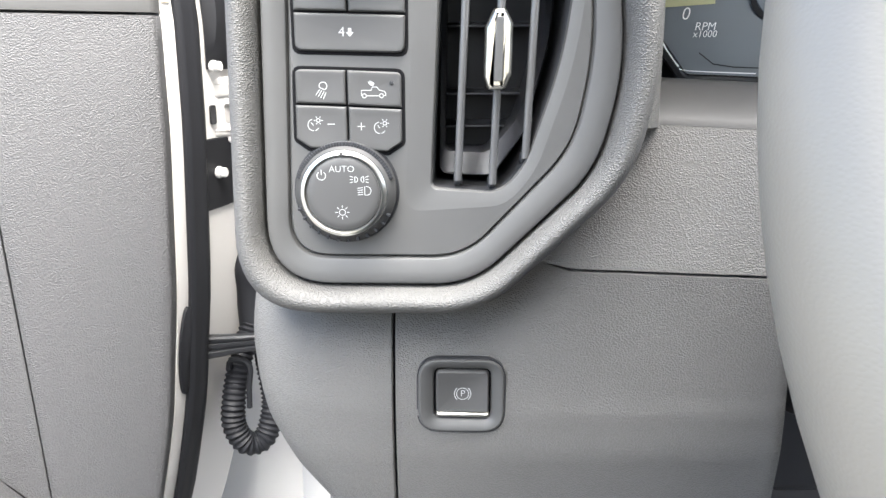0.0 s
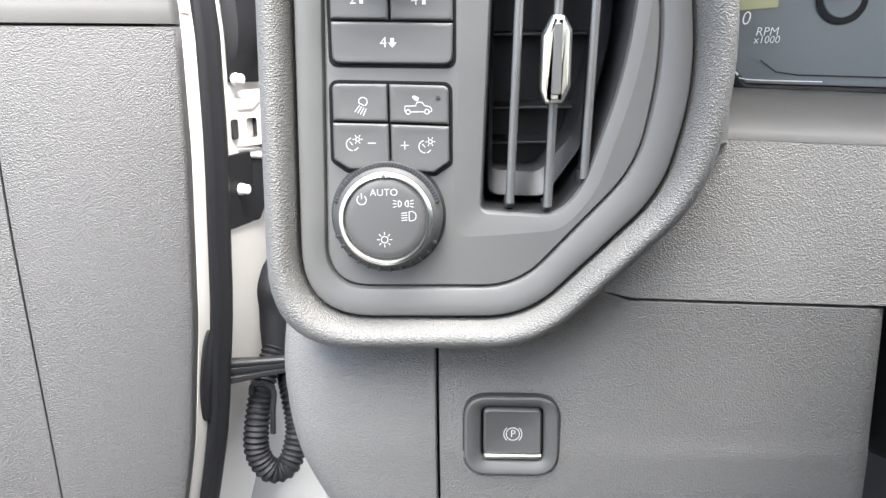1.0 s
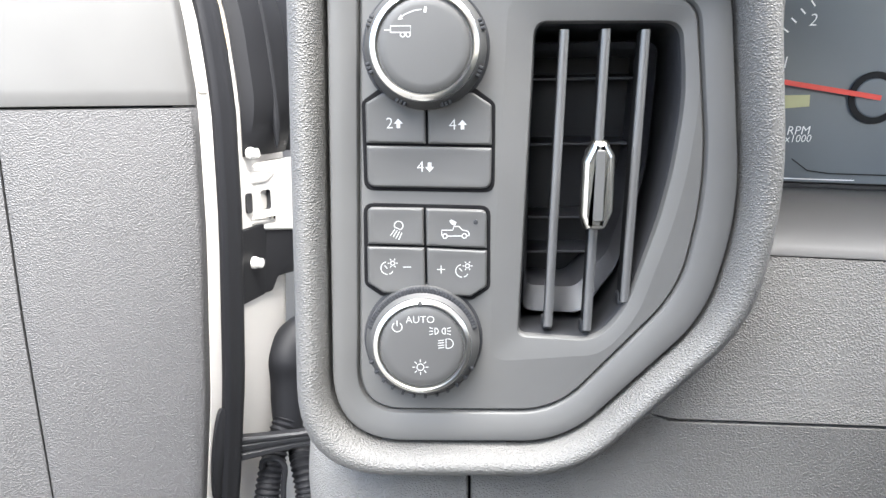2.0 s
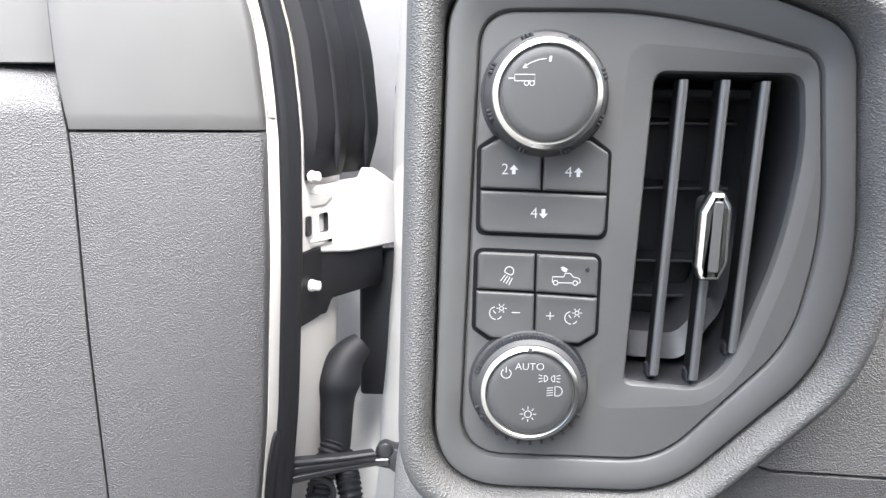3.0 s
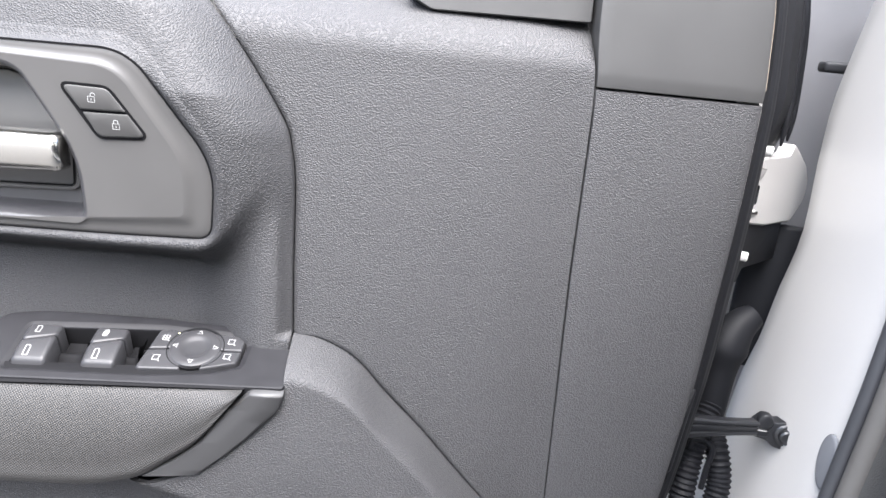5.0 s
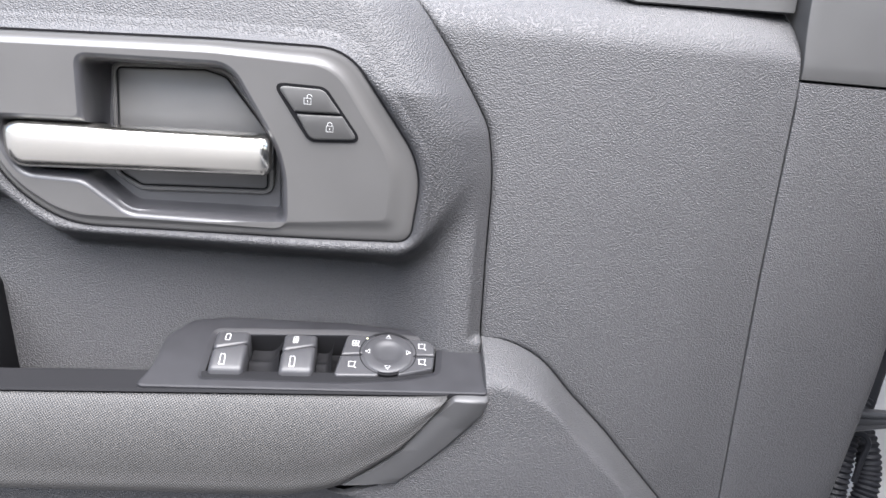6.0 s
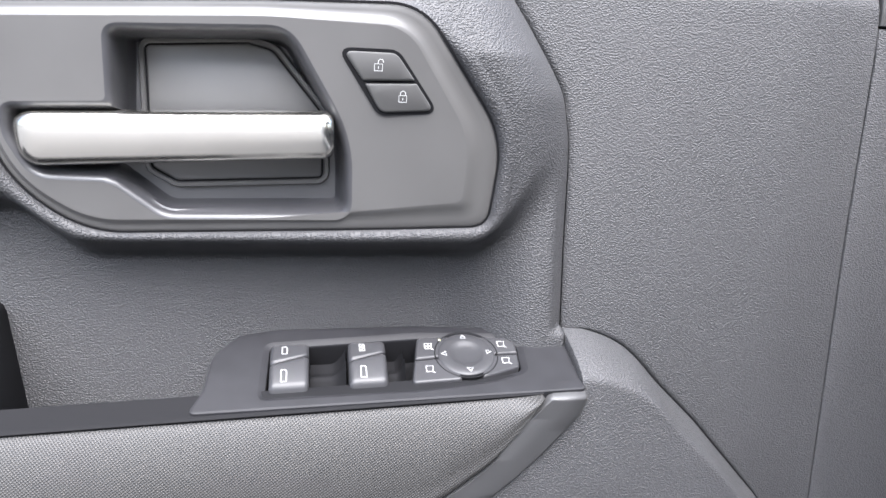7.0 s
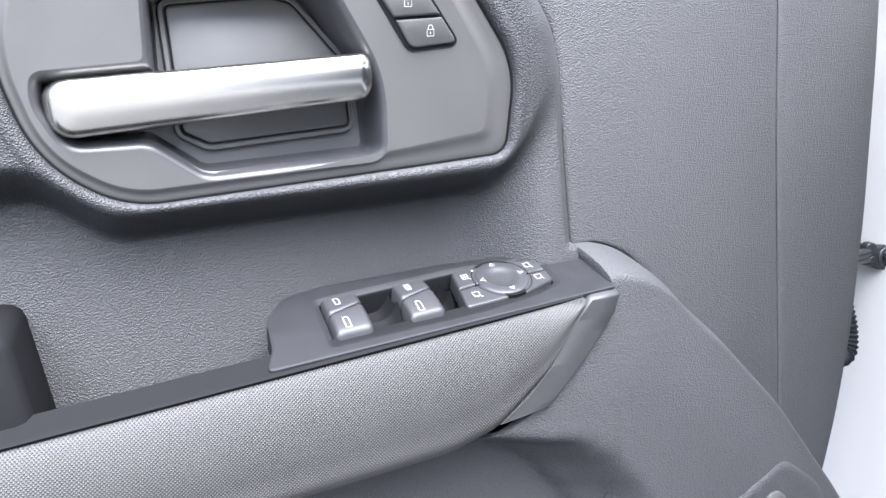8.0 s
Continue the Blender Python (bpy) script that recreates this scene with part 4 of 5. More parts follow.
CUP_CORNERS = [(-0.3440, 1.2375, 0.012), (-0.3445, 1.287, 0.080), (-0.3775, 1.3452, 0.020), (-0.4715, 1.3425, 0.009), (-0.4740, 1.3030, 0.004), (-0.5270, 1.3010, 0.008), (-0.5300, 1.285, 0.030), (-0.5185, 1.2590, 0.018), (-0.4780, 1.2580, 0.020), (-0.4510, 1.2362, 0.022)]
CUP = rounded(CUP_CORNERS, 8, 5)
cup_ring = lambda d: rounded(drawn_in(CUP_CORNERS, d), 8, 5)


def on_bezel(p, z, h):
    return door(p, z, w_bezel(p, z) + h)


def build_door():
    ob = thing("truck_door", door(0.1, 0.6, -0.08), "open driver's door with charcoal grained trim panel", "car door")
    # main flat panel between the bolster groove and the hinge-side seam
    rows = []
    for z in [0.80 + 0.006 * i for i in range(57)] + [1.142 + 0.0008 * i for i in range(30)] + [1.166 + 0.003 * i for i in range(106)]:
        a, b = groove(z) + 0.0003, seam_p(z) - 0.0004
        if b < a + 0.004:
            b = a + 0.004
        ks = [0, 0.006, 0.02] + [0.02 + 0.96 * j / 30 for j in range(1, 30)] + [0.985, 0.997, 1.0]
        row = []
        for k in ks:
            p = a + (b - a) * k
            w = w_main(p, z) - (0.0022 if k == 0 else 0.003 if k == 1.0 else 0) - 0.0008 * (k == 0.006) - 0.0003 * (k == 0.997)
            row.append(door(p, z, w))
        rows.append(row)
    part("front_panel", grid(rows), DOORGRAIN, ob, "grained front trim panel", angle=60)
    # hinge-side strip and its smooth cap
    for name, z0, z1, mat, label in (("edge_strip", 0.80, 1.3622, DOORGRAIN, "grained edge strip"), ("edge_cap", 1.3630, 1.60, CAPGREY, "smooth grey mirror cap")):
        rows = []
        for i in range(61):
            z = z0 + (z1 - z0) * (0.002 if i == 1 else 0.998 if i == 59 else i / 60)
            a, b = seam_p(z) + 0.0004, edge_p(z)
            lip = -0.006 if i in (0, 60) else 0
            top = 0.0 if name == "edge_strip" else 0.006 * smooth((z - 1.3635) / 0.004)
            row = []
            for k, dw in ((0, -0.05), (0, -0.0012), (0.002, -0.0002), (0.005, 0)) + tuple((0.01 + 0.96 * j / 12, 0) for j in range(1, 12)) + ((0.97, 0), (0.99, -0.001), (1.0, -0.004), (1.015, -0.010), (1.04, -0.024)):
                p = a + (b - 0.0055 - a) * k
                row.append(door(p, z, -0.004 - 0.004 * k * k + dw + lip + top * 0.2))
            rows.append(row)
        part(name, grid(rows), mat, ob, label, angle=60)
    part("backing", grid([[door(p, z, -0.012 - 0.016 * max(0, p / 0.13) ** 2) for p in (0.002, 0.03, 0.06, 0.09, 0.12)] for z in (1.35, 1.36, 1.37, 1.38)]), BLACK, ob)
    # smooth belt trim below the window
    belt = rounded([(-0.122, 1.4035, 0.012), (-0.0085, 1.4060, 0.002), (-0.0130, 1.56, 0.002), (-0.145, 1.56, 0.002), (-0.1395, 1.4120, 0.012)], 6, 4)
    part("belt_trim", slab(belt, lambda p, z, h: door(p, z, -0.017 + h), [(0, -0.02), (0, -0.001), (0.0008, 0.0)]), CAPGREY, ob, "smooth grey belt trim")
    # bolster with the recess below it
    ps = [0.0, 0.0006, 0.0014, 0.0025, 0.004] + [0.004 + 0.0025 * j for j in range(1, 20)] + [0.0515 + 0.004 * j for j in range(1, 110)]
    zs = [1.085 + 0.0025 * i for i in range(40)] + [1.185 + 0.00125 * i for i in range(60)] + [1.260 + 0.0025 * i for i in range(88)]
    verts, faces, n = [], [], len(ps)
    skip = inset(BEZ, -0.0075)
    for z in zs:
        g = groove(max(z, 1.1625)) - 0.0004
        for j, d in enumerate(ps):
            p = g - d
            verts.append(door(p, z, w_bolster(p, z) - (0.0030 if j == 0 else 0.0008 if j == 1 else 0)))
    for i in range(len(zs) - 1):
        g = groove(max(zs[i], 1.1625)) - 0.0004
        for j in range(n - 1):
            if not inside(g - ps[j], zs[i], skip):
                faces.append((i * n + j + 1, i * n + j, (i + 1) * n + j, (i + 1) * n + j + 1))
    part("bolster", (verts, faces), DOORGRAIN, ob, "grained bolster with a pull recess below", angle=70)
    rim = []
    for off, mix, dh in ((-0.0005, 0.0, -0.009), (0.0005, 0.0, -0.0030), (0.0010, 0.2, -0.0018), (0.0020, 0.6, -0.0006), (0.0038, 0.9, 0.0002), (0.0060, 1.0, 0.0005), (0.0095, 1.0, 0.0005), (0.0115, 1.0, -0.0012)):
        rim.append([door(p, z, w_bezel(p, z) * (1 - mix) + w_bolster(p, z) * mix + dh) for p, z in inset(BEZ, -off)])
    part("bolster_rim", loft(rim), DOORGRAIN, ob, "grained lip round the handle bezel", angle=70)
    # lower sculpted part under the armrest
    crest_z = curve((-0.70, 1.052), (-0.40, 1.053), (-0.2955, 1.0562), (-0.2560, 1.0715), (-0.2240, 1.1020), (-0.2050, 1.1250), (-0.2036, 1.1300), ease=2)
    rows = []
    for p in [-0.68 + 0.012 * i for i in range(32)] + [-0.30 + 0.0045 * i for i in range(22)] + [-0.2036, -0.2030] + [-0.2015 + 0.0025 * i for i in range(115)]:
        top = groove_z(p) - 0.0001 if p > -0.2032 else crest_z(p)
        rows.append([door(p, top, w_lower(p, top) - (0.0025 if p > -0.2032 else 0.006))] + [door(p, top - (top - 0.80) * (j / 70) ** 2.2, w_lower(p, top - (top - 0.80) * (j / 70) ** 2.2)) for j in range(71)])
    part("lower_panel", grid(rows), DOORGRAIN, ob, "grained lower trim with a raised shoulder", angle=70)
    head = [(groove_z(-0.2030) - 0.0001 - 0.036 * (j / 24) ** 1.6) for j in range(25)]
    part("shoulder_end", grid([[door(-0.2030, z, w_lower(-0.2030, z) - 0.0002) for z in head], [door(-0.2034, z, w_lower(-0.2030, z) - 0.0012) for z in head], [door(-0.2036, z - 0.004, w_lower(-0.2030, z) - 0.006) for z in head], [door(-0.2036, z - 0.024, w_lower(-0.2030, z) - 0.03) for z in head]]), DOORGRAIN, ob, "grained end of the shoulder", angle=70)
    on_lower = lambda p, z, h: door(p, z, w_lower(p, z) + h)
    cover = rounded([(-0.150, 0.82, 0.01), (0.024, 0.82, 0.01), (0.004, 0.928, 0.05), (-0.042, 0.966, 0.02), (-0.150, 0.925, 0.03)], 8, 8)
    spk = part("speaker_cover", slab(cover, on_lower, [(0, -0.002), (0, 0.0004), (0.0020, 0.0014), (0.0050, 0.0018), (0.0090, 0.0012)]), DOORGRAIN, ob, "raised speaker cover low on the door", angle=60)
    part("screw_cap", disc_stack((-0.055, 0.9290), on_lower, [(0.0125, 0.000), (0.0125, 0.0024), (0.0110, 0.0034), (0.004, 0.0036)], 32), BUTTON, spk, "round cap")
    grip = box(-0.72, -0.5515, -0.060, 0.040, 1.085, 1.1770, 0.009)
    part("pull_grip", ([door(v[0] - 0.10 * (v[2] - 1.13), v[2], v[1]) for v in grip[0]], grip[1]), RAILBLACK, ob, "smooth black end of the pull handle")
    part("panel_core", grid([[door(p, z, -0.048) for p in (-0.70, -0.40, -0.10, 0.02)] for z in (0.78, 1.0, 1.2, 1.37)]), BLACK, ob)
    # white shell: hinge end, outer skin, edges
    rows = []
    for i in range(31):
        z = 0.55 + 1.05 * i / 30
        e = edge_p(max(z, 0.80))
        rows.append([door(e - 0.02, z, -0.022)] + [door(e - 0.0004 + 0.524 * s, z, -0.024 - 0.852 * s) for s in (-0.004, 0.0, 0.02, 0.04, 0.06, 0.09, 0.118, 0.122)] + [door(e + 0.064, z, -0.16), door(-0.3, z, -0.17), door(-0.9, z, -0.15)])
    part("door_shell", grid(rows), WHITE, ob, "white painted hinge end")
    cream = []
    for i in range(25):
        z = 1.372 + 0.22 * i / 24
        e = edge_p(z)
        cream.append([door(e - 0.0001 + 0.524 * s, z, -0.0225 - 0.852 * s) for s in (-0.002, 0.004, 0.0092)])
    part("sealer_strip", grid(cream), CREAM, ob, "cream sealer along the upper edge")
    cream = [[door(edge_p(z) + 0.524 * q + 0.0006, z, -0.0225 - 0.852 * q) for q in (0.0425, 0.0455, 0.0485)] for z in [1.405 + 0.0075 * i for i in range(26)]]
    part("inner_sealer_strip", grid(cream), CREAM, ob, "cream sealer behind the seal")
    bulb = []
    for i in range(41):
        z = 0.56 + 1.03 * i / 40
        e = edge_p(max(z, 0.80))
        bulb.append([door(e + 0.524 * s + 0.5 * h, z, -0.026 - 0.852 * s + 0.85 * h) for s, h in ((0.0095, 0.000), (0.0110, 0.0045), (0.0145, 0.0070), (0.018, 0.0080), (0.024, 0.0070), (0.028, 0.0085), (0.034, 0.0095), (0.040, 0.006), (0.042, 0.0))])
    part("door_seal", grid(bulb), RUBBER, ob, "black rubber door seal")
    return ob


truck_door = build_door()


def build_armrest():
    rows = []
    for i in range(121):
        p = -0.70 + (0.70 - 0.2300) * i / 120
        zt, zb = rail_z(p) - 0.0012, PAD_LOW(p)
        row = []
        for j in range(25):
            k = j / 24
            z = zt + (zb - zt) * k
            w = 0.0470 + 0.0115 * math.sin(min(1, (k * 1.3) ** 0.7) * math.pi * 0.60) - 0.003 * max(0, (k - 0.93) / 0.07)
            if i == 120:
                w -= 0.003
            row.append(door(p, z, w))
        rows.append(row)
    rest = part("armrest", grid(rows), FABRIC, truck_door, "woven-pattern charcoal vinyl armrest", angle=60)
    rows = []
    for i in range(61):
        p = -0.70 + (0.70 - 0.2290) * i / 60
        z = rail_z(p)
        top = lambda w, up: door(p, min(z + up, plate_z(p, w) - 0.0006) if p > -0.437 else z + up, w)
        rows.append([door(p, z - 0.030, 0.033), top(0.0335, 0.0065), top(0.035, 0.0070), top(0.0425, 0.0034), top(0.0480, 0.0008), top(0.0500, 0.0), top(0.0506, -0.0008), top(0.0500, -0.0016), door(p, z - 0.006, 0.046)])
    part("top_rail", grid(rows), RAILBLACK, rest, "smooth dark top rail")
    # Unseen floor sheet, added to stop light leaking down behind the rail.
    floor_rows = [[door(p, rail_z(p) - 0.026, w) for w in (-0.036, -0.01, 0.02, 0.036)] for p in [-0.70 + 0.05 * i for i in range(10)]]
    part("unseen_recess_floor", grid(floor_rows), RAILBLACK, rest, "unseen dark floor sheet, added to stop light behind the armrest")
    # Black sheet below the pad: stands in for shade and stops leaking light.
    shade_rows = [[door(p, PAD_LOW(p) + 0.001 + 0.012 * k, 0.0505 - 0.085 * k) for k in (0, 0.1, 0.4, 1.0)] for p in [-0.70 + 0.02 * i for i in range(24)]]
    part("underside", grid(shade_rows), RAILBLACK, rest, "black sheet standing in for the shade under the armrest")
    inner = [(-0.2244, 1.1378), (-0.2275, 1.1345), (-0.2405, 1.1215), (-0.2580, 1.0970), (-0.2780, 1.0800), (-0.3010, 1.0655)]
    outer = [(-0.2012, 1.1378), (-0.2012, 1.1340), (-0.2045, 1.1235), (-0.2240, 1.1010), (-0.2400, 1.0850), (-0.2570, 1.0700), (-0.3020, 1.0590)]
    dense = lambda pts: [Vector(pts[0]).lerp(Vector(pts[0]), 0)] + [Vector(a).lerp(Vector(b), (j + 1) / 6) for a, b in zip(pts, pts[1:]) for j in range(6)]
    di, do = dense(inner), dense(outer)
    rows = []
    for k, w in ((0.0, 0.0490), (0.03, 0.0520), (0.10, 0.0535), (0.5, 0.0545), (0.90, 0.0535), (0.97, 0.0520), (1.0, 0.042)):
        rows.append([door(*(a.lerp(b, k)), w - 0.005 * max(0, 1 - i / 6) ** 2) for i, (a, b) in enumerate(zip(di, do))])
    part("end_trim", grid(rows), TRIMGREY, rest, "smooth grey end trim")
    return rest


build_armrest()


def build_door_handle():
    flat = holed(CHAM, CUP, on_bezel, 0.0)
    slope = loft([[on_bezel(p, z, -0.006) for p, z in BEZ], [on_bezel(p, z, -0.0034) for p, z in inset(BEZ, 0.0003)], [on_bezel(p, z, -0.0028) for p, z in inset(BEZ, 0.0014)],
                  *[[on_bezel(a[0] + (b[0] - a[0]) * k, a[1] + (b[1] - a[1]) * k, h) for a, b in zip(BEZ, CHAM)] for k, h in ((0.35, -0.0027), (0.55, -0.0023), (0.70, -0.0016), (0.82, -0.0008), (0.92, -0.0002))], [on_bezel(p, z, 0.0) for p, z in CHAM]])
    hd = part("handle_bezel", join(flat, slope), BEZELGREY, truck_door, "smooth grey handle bezel", angle=40)
    wall = [[on_bezel(p, z, h) for p, z in cup_ring(d)] for d, h in ((0.0, 0.0), (0.0012, -0.0003), (0.0024, -0.0012), (0.0034, -0.0028), (0.0042, -0.0055))]
    wall += [[door(p, z, w_bezel(p, z) * a + b) for p, z in cup_ring(d)] for d, a, b in ((0.0052, 0.6, -0.001), (0.0062, 0.25, -0.002), (0.0072, 0.0, -0.0040), (0.0090, 0.0, -0.0064))]
    part("handle_cup", loft(wall, cap1=True), CUPGREY, hd, "dark scooped cup", angle=50)
    back = rounded([(-0.3605, 1.2595, 0.004), (-0.3610, 1.298, 0.012), (-0.3885, 1.3325, 0.010), (-0.402, 1.336, 0.006), (-0.4580, 1.333, 0.004), (-0.4580, 1.2645, 0.005), (-0.4440, 1.2565, 0.008)], 6, 4)
    part("cup_plate", slab(back, lambda p, z, h: door(p, z, -0.0035 + h), [(-0.0044, -0.005), (-0.0040, 0.0005), (-0.0032, 0.0020), (-0.0012, 0.0024), (0.0, 0.0012), (0.0006, 0.0020), (0.0016, 0.0024)]), BEZELGREY, hd, "smooth plate in the cup")
    part("plate_gap", strokes([inset(back, 0.0003) + [inset(back, 0.0003)[0]]], lambda p, z, h: door(p, z, -0.0007 + h), 0, 0.0011), RAILBLACK, hd, "thin black gap round the plate")
    edge = inset(BEZ, -0.0002)
    part("bezel_gap", strokes([edge + [edge[0]]], on_bezel, -0.0023, 0.0015), RAILBLACK, hd, "thin black gap round the bezel")
    rows = []
    for i in range(61):
        k = i / 60
        p = -0.5235 + (0.5235 - 0.3566) * k
        end = math.sqrt(max(0.0, 1 - max(0.0, (-0.5100 - p) / 0.0137) ** 2)) if p < -0.5100 else 1.0
        tip = 1.0 - 0.10 * max(0.0, (p + 0.3586) / 0.002) ** 2
        top, low = 1.2962 + 0.0046 * k, 1.2660 + 0.0085 * k
        zc, hh = (top + low) / 2 + 0.003 * (1 - end), (top - low) / 2 * (0.25 + 0.75 * end) * tip
        rows.append([on_bezel(p, zc + hh * math.sin(a) * (1 if abs(a) < 1.6 else 0.9), -0.0040 + (0.0125 * end * tip) * (max(0.0, math.cos(a)) ** 0.55 if abs(a) < 1.5708 else -0.6)) for a in [radians(d) for d in (-120, -91, -88, -80, -70, -58, -45, -32, -18, -6, 6, 18, 32, 45, 58, 70, 80, 88, 91, 120)]])
    mid = sum((Vector(v) for v in rows[-1]), Vector()) / len(rows[-1])
    rows.append([mid + (Vector(v) - mid) * 0.82 + DOOR_U * 0.0016 for v in rows[-1]])
    part("pull_bar", loft(rows, closed=True, cap0=True, cap1=True), CHROME, hd, "satin chrome pull bar", angle=50)
    return hd


build_door_handle()


def build_lock_switch():
    sw = thing("door_lock_switch", door(-0.32, 1.3015, 0.03), "pair of slanted charcoal door lock buttons", "switch")
    well = rounded([(-0.3305, 1.3000, 0.008), (-0.2980, 1.3020, 0.004), (-0.3215, 1.3345, 0.009), (-0.3530, 1.3348, 0.004)], 6, 4)
    part("well", slab(inset(well, -0.0006), on_bezel, [(0, -0.001), (0, 0.0003), (0.0005, 0.0003)]), RAILBLACK, sw, "black gap round the buttons")
    keys = ([(-0.3398, 1.3182, 0.0008), (-0.3112, 1.3190, 0.0008), (-0.3222, 1.3334, 0.007), (-0.3510, 1.3337, 0.003)], [(-0.3300, 1.3011, 0.007), (-0.2998, 1.3030, 0.003), (-0.3106, 1.3178, 0.0008), (-0.3390, 1.3170, 0.0008)])
    for corners, (cx, cz), turn in zip(keys, ((-0.3318, 1.3268), (-0.3180, 1.3105)), (1, 0)):
        key = part("button", key_cap(corners, on_bezel, [(0.0002, 0), (0.0002, 0.0010), (0.0006, 0.0016), (0.0015, 0.0019)]), BUTTON, sw)
        body = [[(cx - 0.0021, cz - 0.0030), (cx + 0.0021, cz - 0.0030), (cx + 0.0021, cz + 0.0006), (cx - 0.0021, cz + 0.0006), (cx - 0.0021, cz - 0.0030)], [(cx, cz - 0.0020), (cx, cz - 0.0006)]]
        bow = arc(cx + 0.0012 * turn, cz + 0.0016, 0.0014, 0, 180, 10)
        body.append([(bow[0][0], cz + 0.0006 + 0.0008 * turn)] + bow + [(bow[-1][0], cz + 0.0006)])
        part("symbol", strokes(body, lambda p, z, h: on_bezel(p, z, 0.0022 + h), 0, 0.00036), INK, key, "white padlock symbol")


build_lock_switch()


def on_plate(p, q, h):
    """The slanting switch plate on the armrest: q runs away from the cabin."""
    w = -q
    return door(p, plate_z(p, w) + 0.93 * h, w + 0.37 * h)


def build_window_switches():
    pan = thing("window_switch_panel", door(-0.31, 1.13, 0.02), "charcoal armrest panel with window and mirror switches", "switch panel")
    out = rounded([(-0.2022, -0.0500, 0.003), (-0.2032, 0.0060, 0.003), (-0.300, 0.0135, 0.05), (-0.3880, 0.0130, 0.030), (-0.4130, 0.0085, 0.014), (-0.4275, -0.0080, 0.014), (-0.4300, -0.0330, 0.020), (-0.4375, -0.0488, 0.004)], 8, 6)
    well_corners = [(-0.3945, -0.0385, 0.002), (-0.3000, -0.0392, 0.010), (-0.2560, -0.0352, 0.010), (-0.2380, -0.0295, 0.004), (-0.2360, -0.0060, 0.006), (-0.2430, -0.0008, 0.006), (-0.3000, 0.0024, 0.02), (-0.3930, -0.0026, 0.003)]
    well = lambda d: rounded(drawn_in(well_corners, d), 6, 6)
    top = holed(inset(out, 0.0016), well(-0.0045), on_plate, 0.0)
    side = loft([[on_plate(p, q, -0.020) for p, q in out], [on_plate(p, q, -0.0010) for p, q in out], [on_plate(p, q, -0.0003) for p, q in inset(out, 0.0003)], [on_plate(p, q, 0.0) for p, q in inset(out, 0.0016)]])
    dish = loft([[on_plate(p, q, h) for p, q in well(d)] for d, h in ((-0.0045, 0.0), (-0.0036, -0.0002), (-0.0018, -0.0010), (-0.0004, -0.0016), (0.0, -0.0026))])
    part("plate", join(top, side, dish), DARKSATIN, pan, "smooth charcoal plate", angle=40)
    part("well", loft([[on_plate(p, q, h) for p, q in well(d)] for d, h in ((0.0, -0.0024), (0.0003, -0.004), (0.0008, -0.022))], cap1=True), RAILBLACK, pan, "dark recess under the switches")
    hump = lambda q: 0.0048 - 6.0 * (q + 0.019) ** 2
    for p0, p1, p2 in ((-0.3925, -0.3693, -0.3462), (-0.3452, -0.3222, -0.3098)):
        for near in (True, False):
            rows = []
            for i in range(19):
                k = i / 18
                e = 0.0009 if i in (0, 18) else 0.0002 if i in (1, 17) else 0.0
                row = []
                for m in range(17):
                    v = m / 16
                    p = p0 + e + (p1 - p0 - 2 * e) * v
                    # the split between the halves runs slantwise across the rocker
                    split = -0.0196 + 0.0056 * v
                    q0, q1 = (-0.0378, split - 0.0003) if near else (split + 0.0003, -0.0034)
                    q = q0 + (q1 - q0) * k
                    edge = min(v, 1 - v) * (p1 - p0)
                    rise = hump(q) - e - 0.0018 * max(0, 1 - edge / 0.0026) ** 2
                    rise -= 0.0030 * max(0, 1 - (q + 0.0378) / 0.004) ** 2
                    if m == 0:
                        row.append(on_plate(p, q, -0.018))
                    row.append(on_plate(p, q, rise))
                rows.append(row + [on_plate(p1 - e, q, -0.018)])
            n = len(rows[0])
            key = part("window_switch", join(grid(rows), (rows[0], [tuple(range(n))]), (rows[-1], [tuple(reversed(range(n)))])), KEYDARK, pan, "curved charcoal rocker", angle=50)
            cx, cq = (p0 + p1) / 2 - 0.0030, -0.0290 if near else -0.0095
            top_of = lambda p, q, h: on_plate(p, q, hump(q) + 0.0003 + h)
            half, tall = (0.0016, 0.0040) if near else (0.0015, 0.0031)
            lines = [[(cx - half, cq - tall), (cx - half, cq), (cx - half, cq + tall), (cx + half * 0.6, cq + tall), (cx + half, cq + tall * 0.6), (cx + half, cq), (cx + half, cq - tall), (cx - half, cq - tall)]]
            if p0 > -0.35 and not near:
                lines += [[(cx - half, cq), (cx + half, cq)], [(cx - half, cq - tall), (cx + half, cq)], [(cx - half, cq), (cx + half, cq + tall)]]
            part("symbol", strokes(lines, top_of, 0, 0.00045), INK, key, "white window symbol")
        rows = []
        for i in range(21):
            q = -0.0365 + 0.034 * i / 20
            rows.append([on_plate(p1 + 0.0006 + (p2 - p1 - 0.0012) * j / 10, q, -0.0165 + 0.0060 * math.exp(-((q + 0.0185) / 0.0045) ** 2) + 0.0120 * max(0, (2 * j / 10 - 1)) ** 2.5 * smooth((q + 0.034) / 0.012)) for j in range(11)])
        part("saddle", grid(rows), RAILBLACK, pan, "scooped floor between the rockers", angle=60)
    on_key = lambda p, q, h: on_plate(p, q, 0.0020 + h)
    keys = []
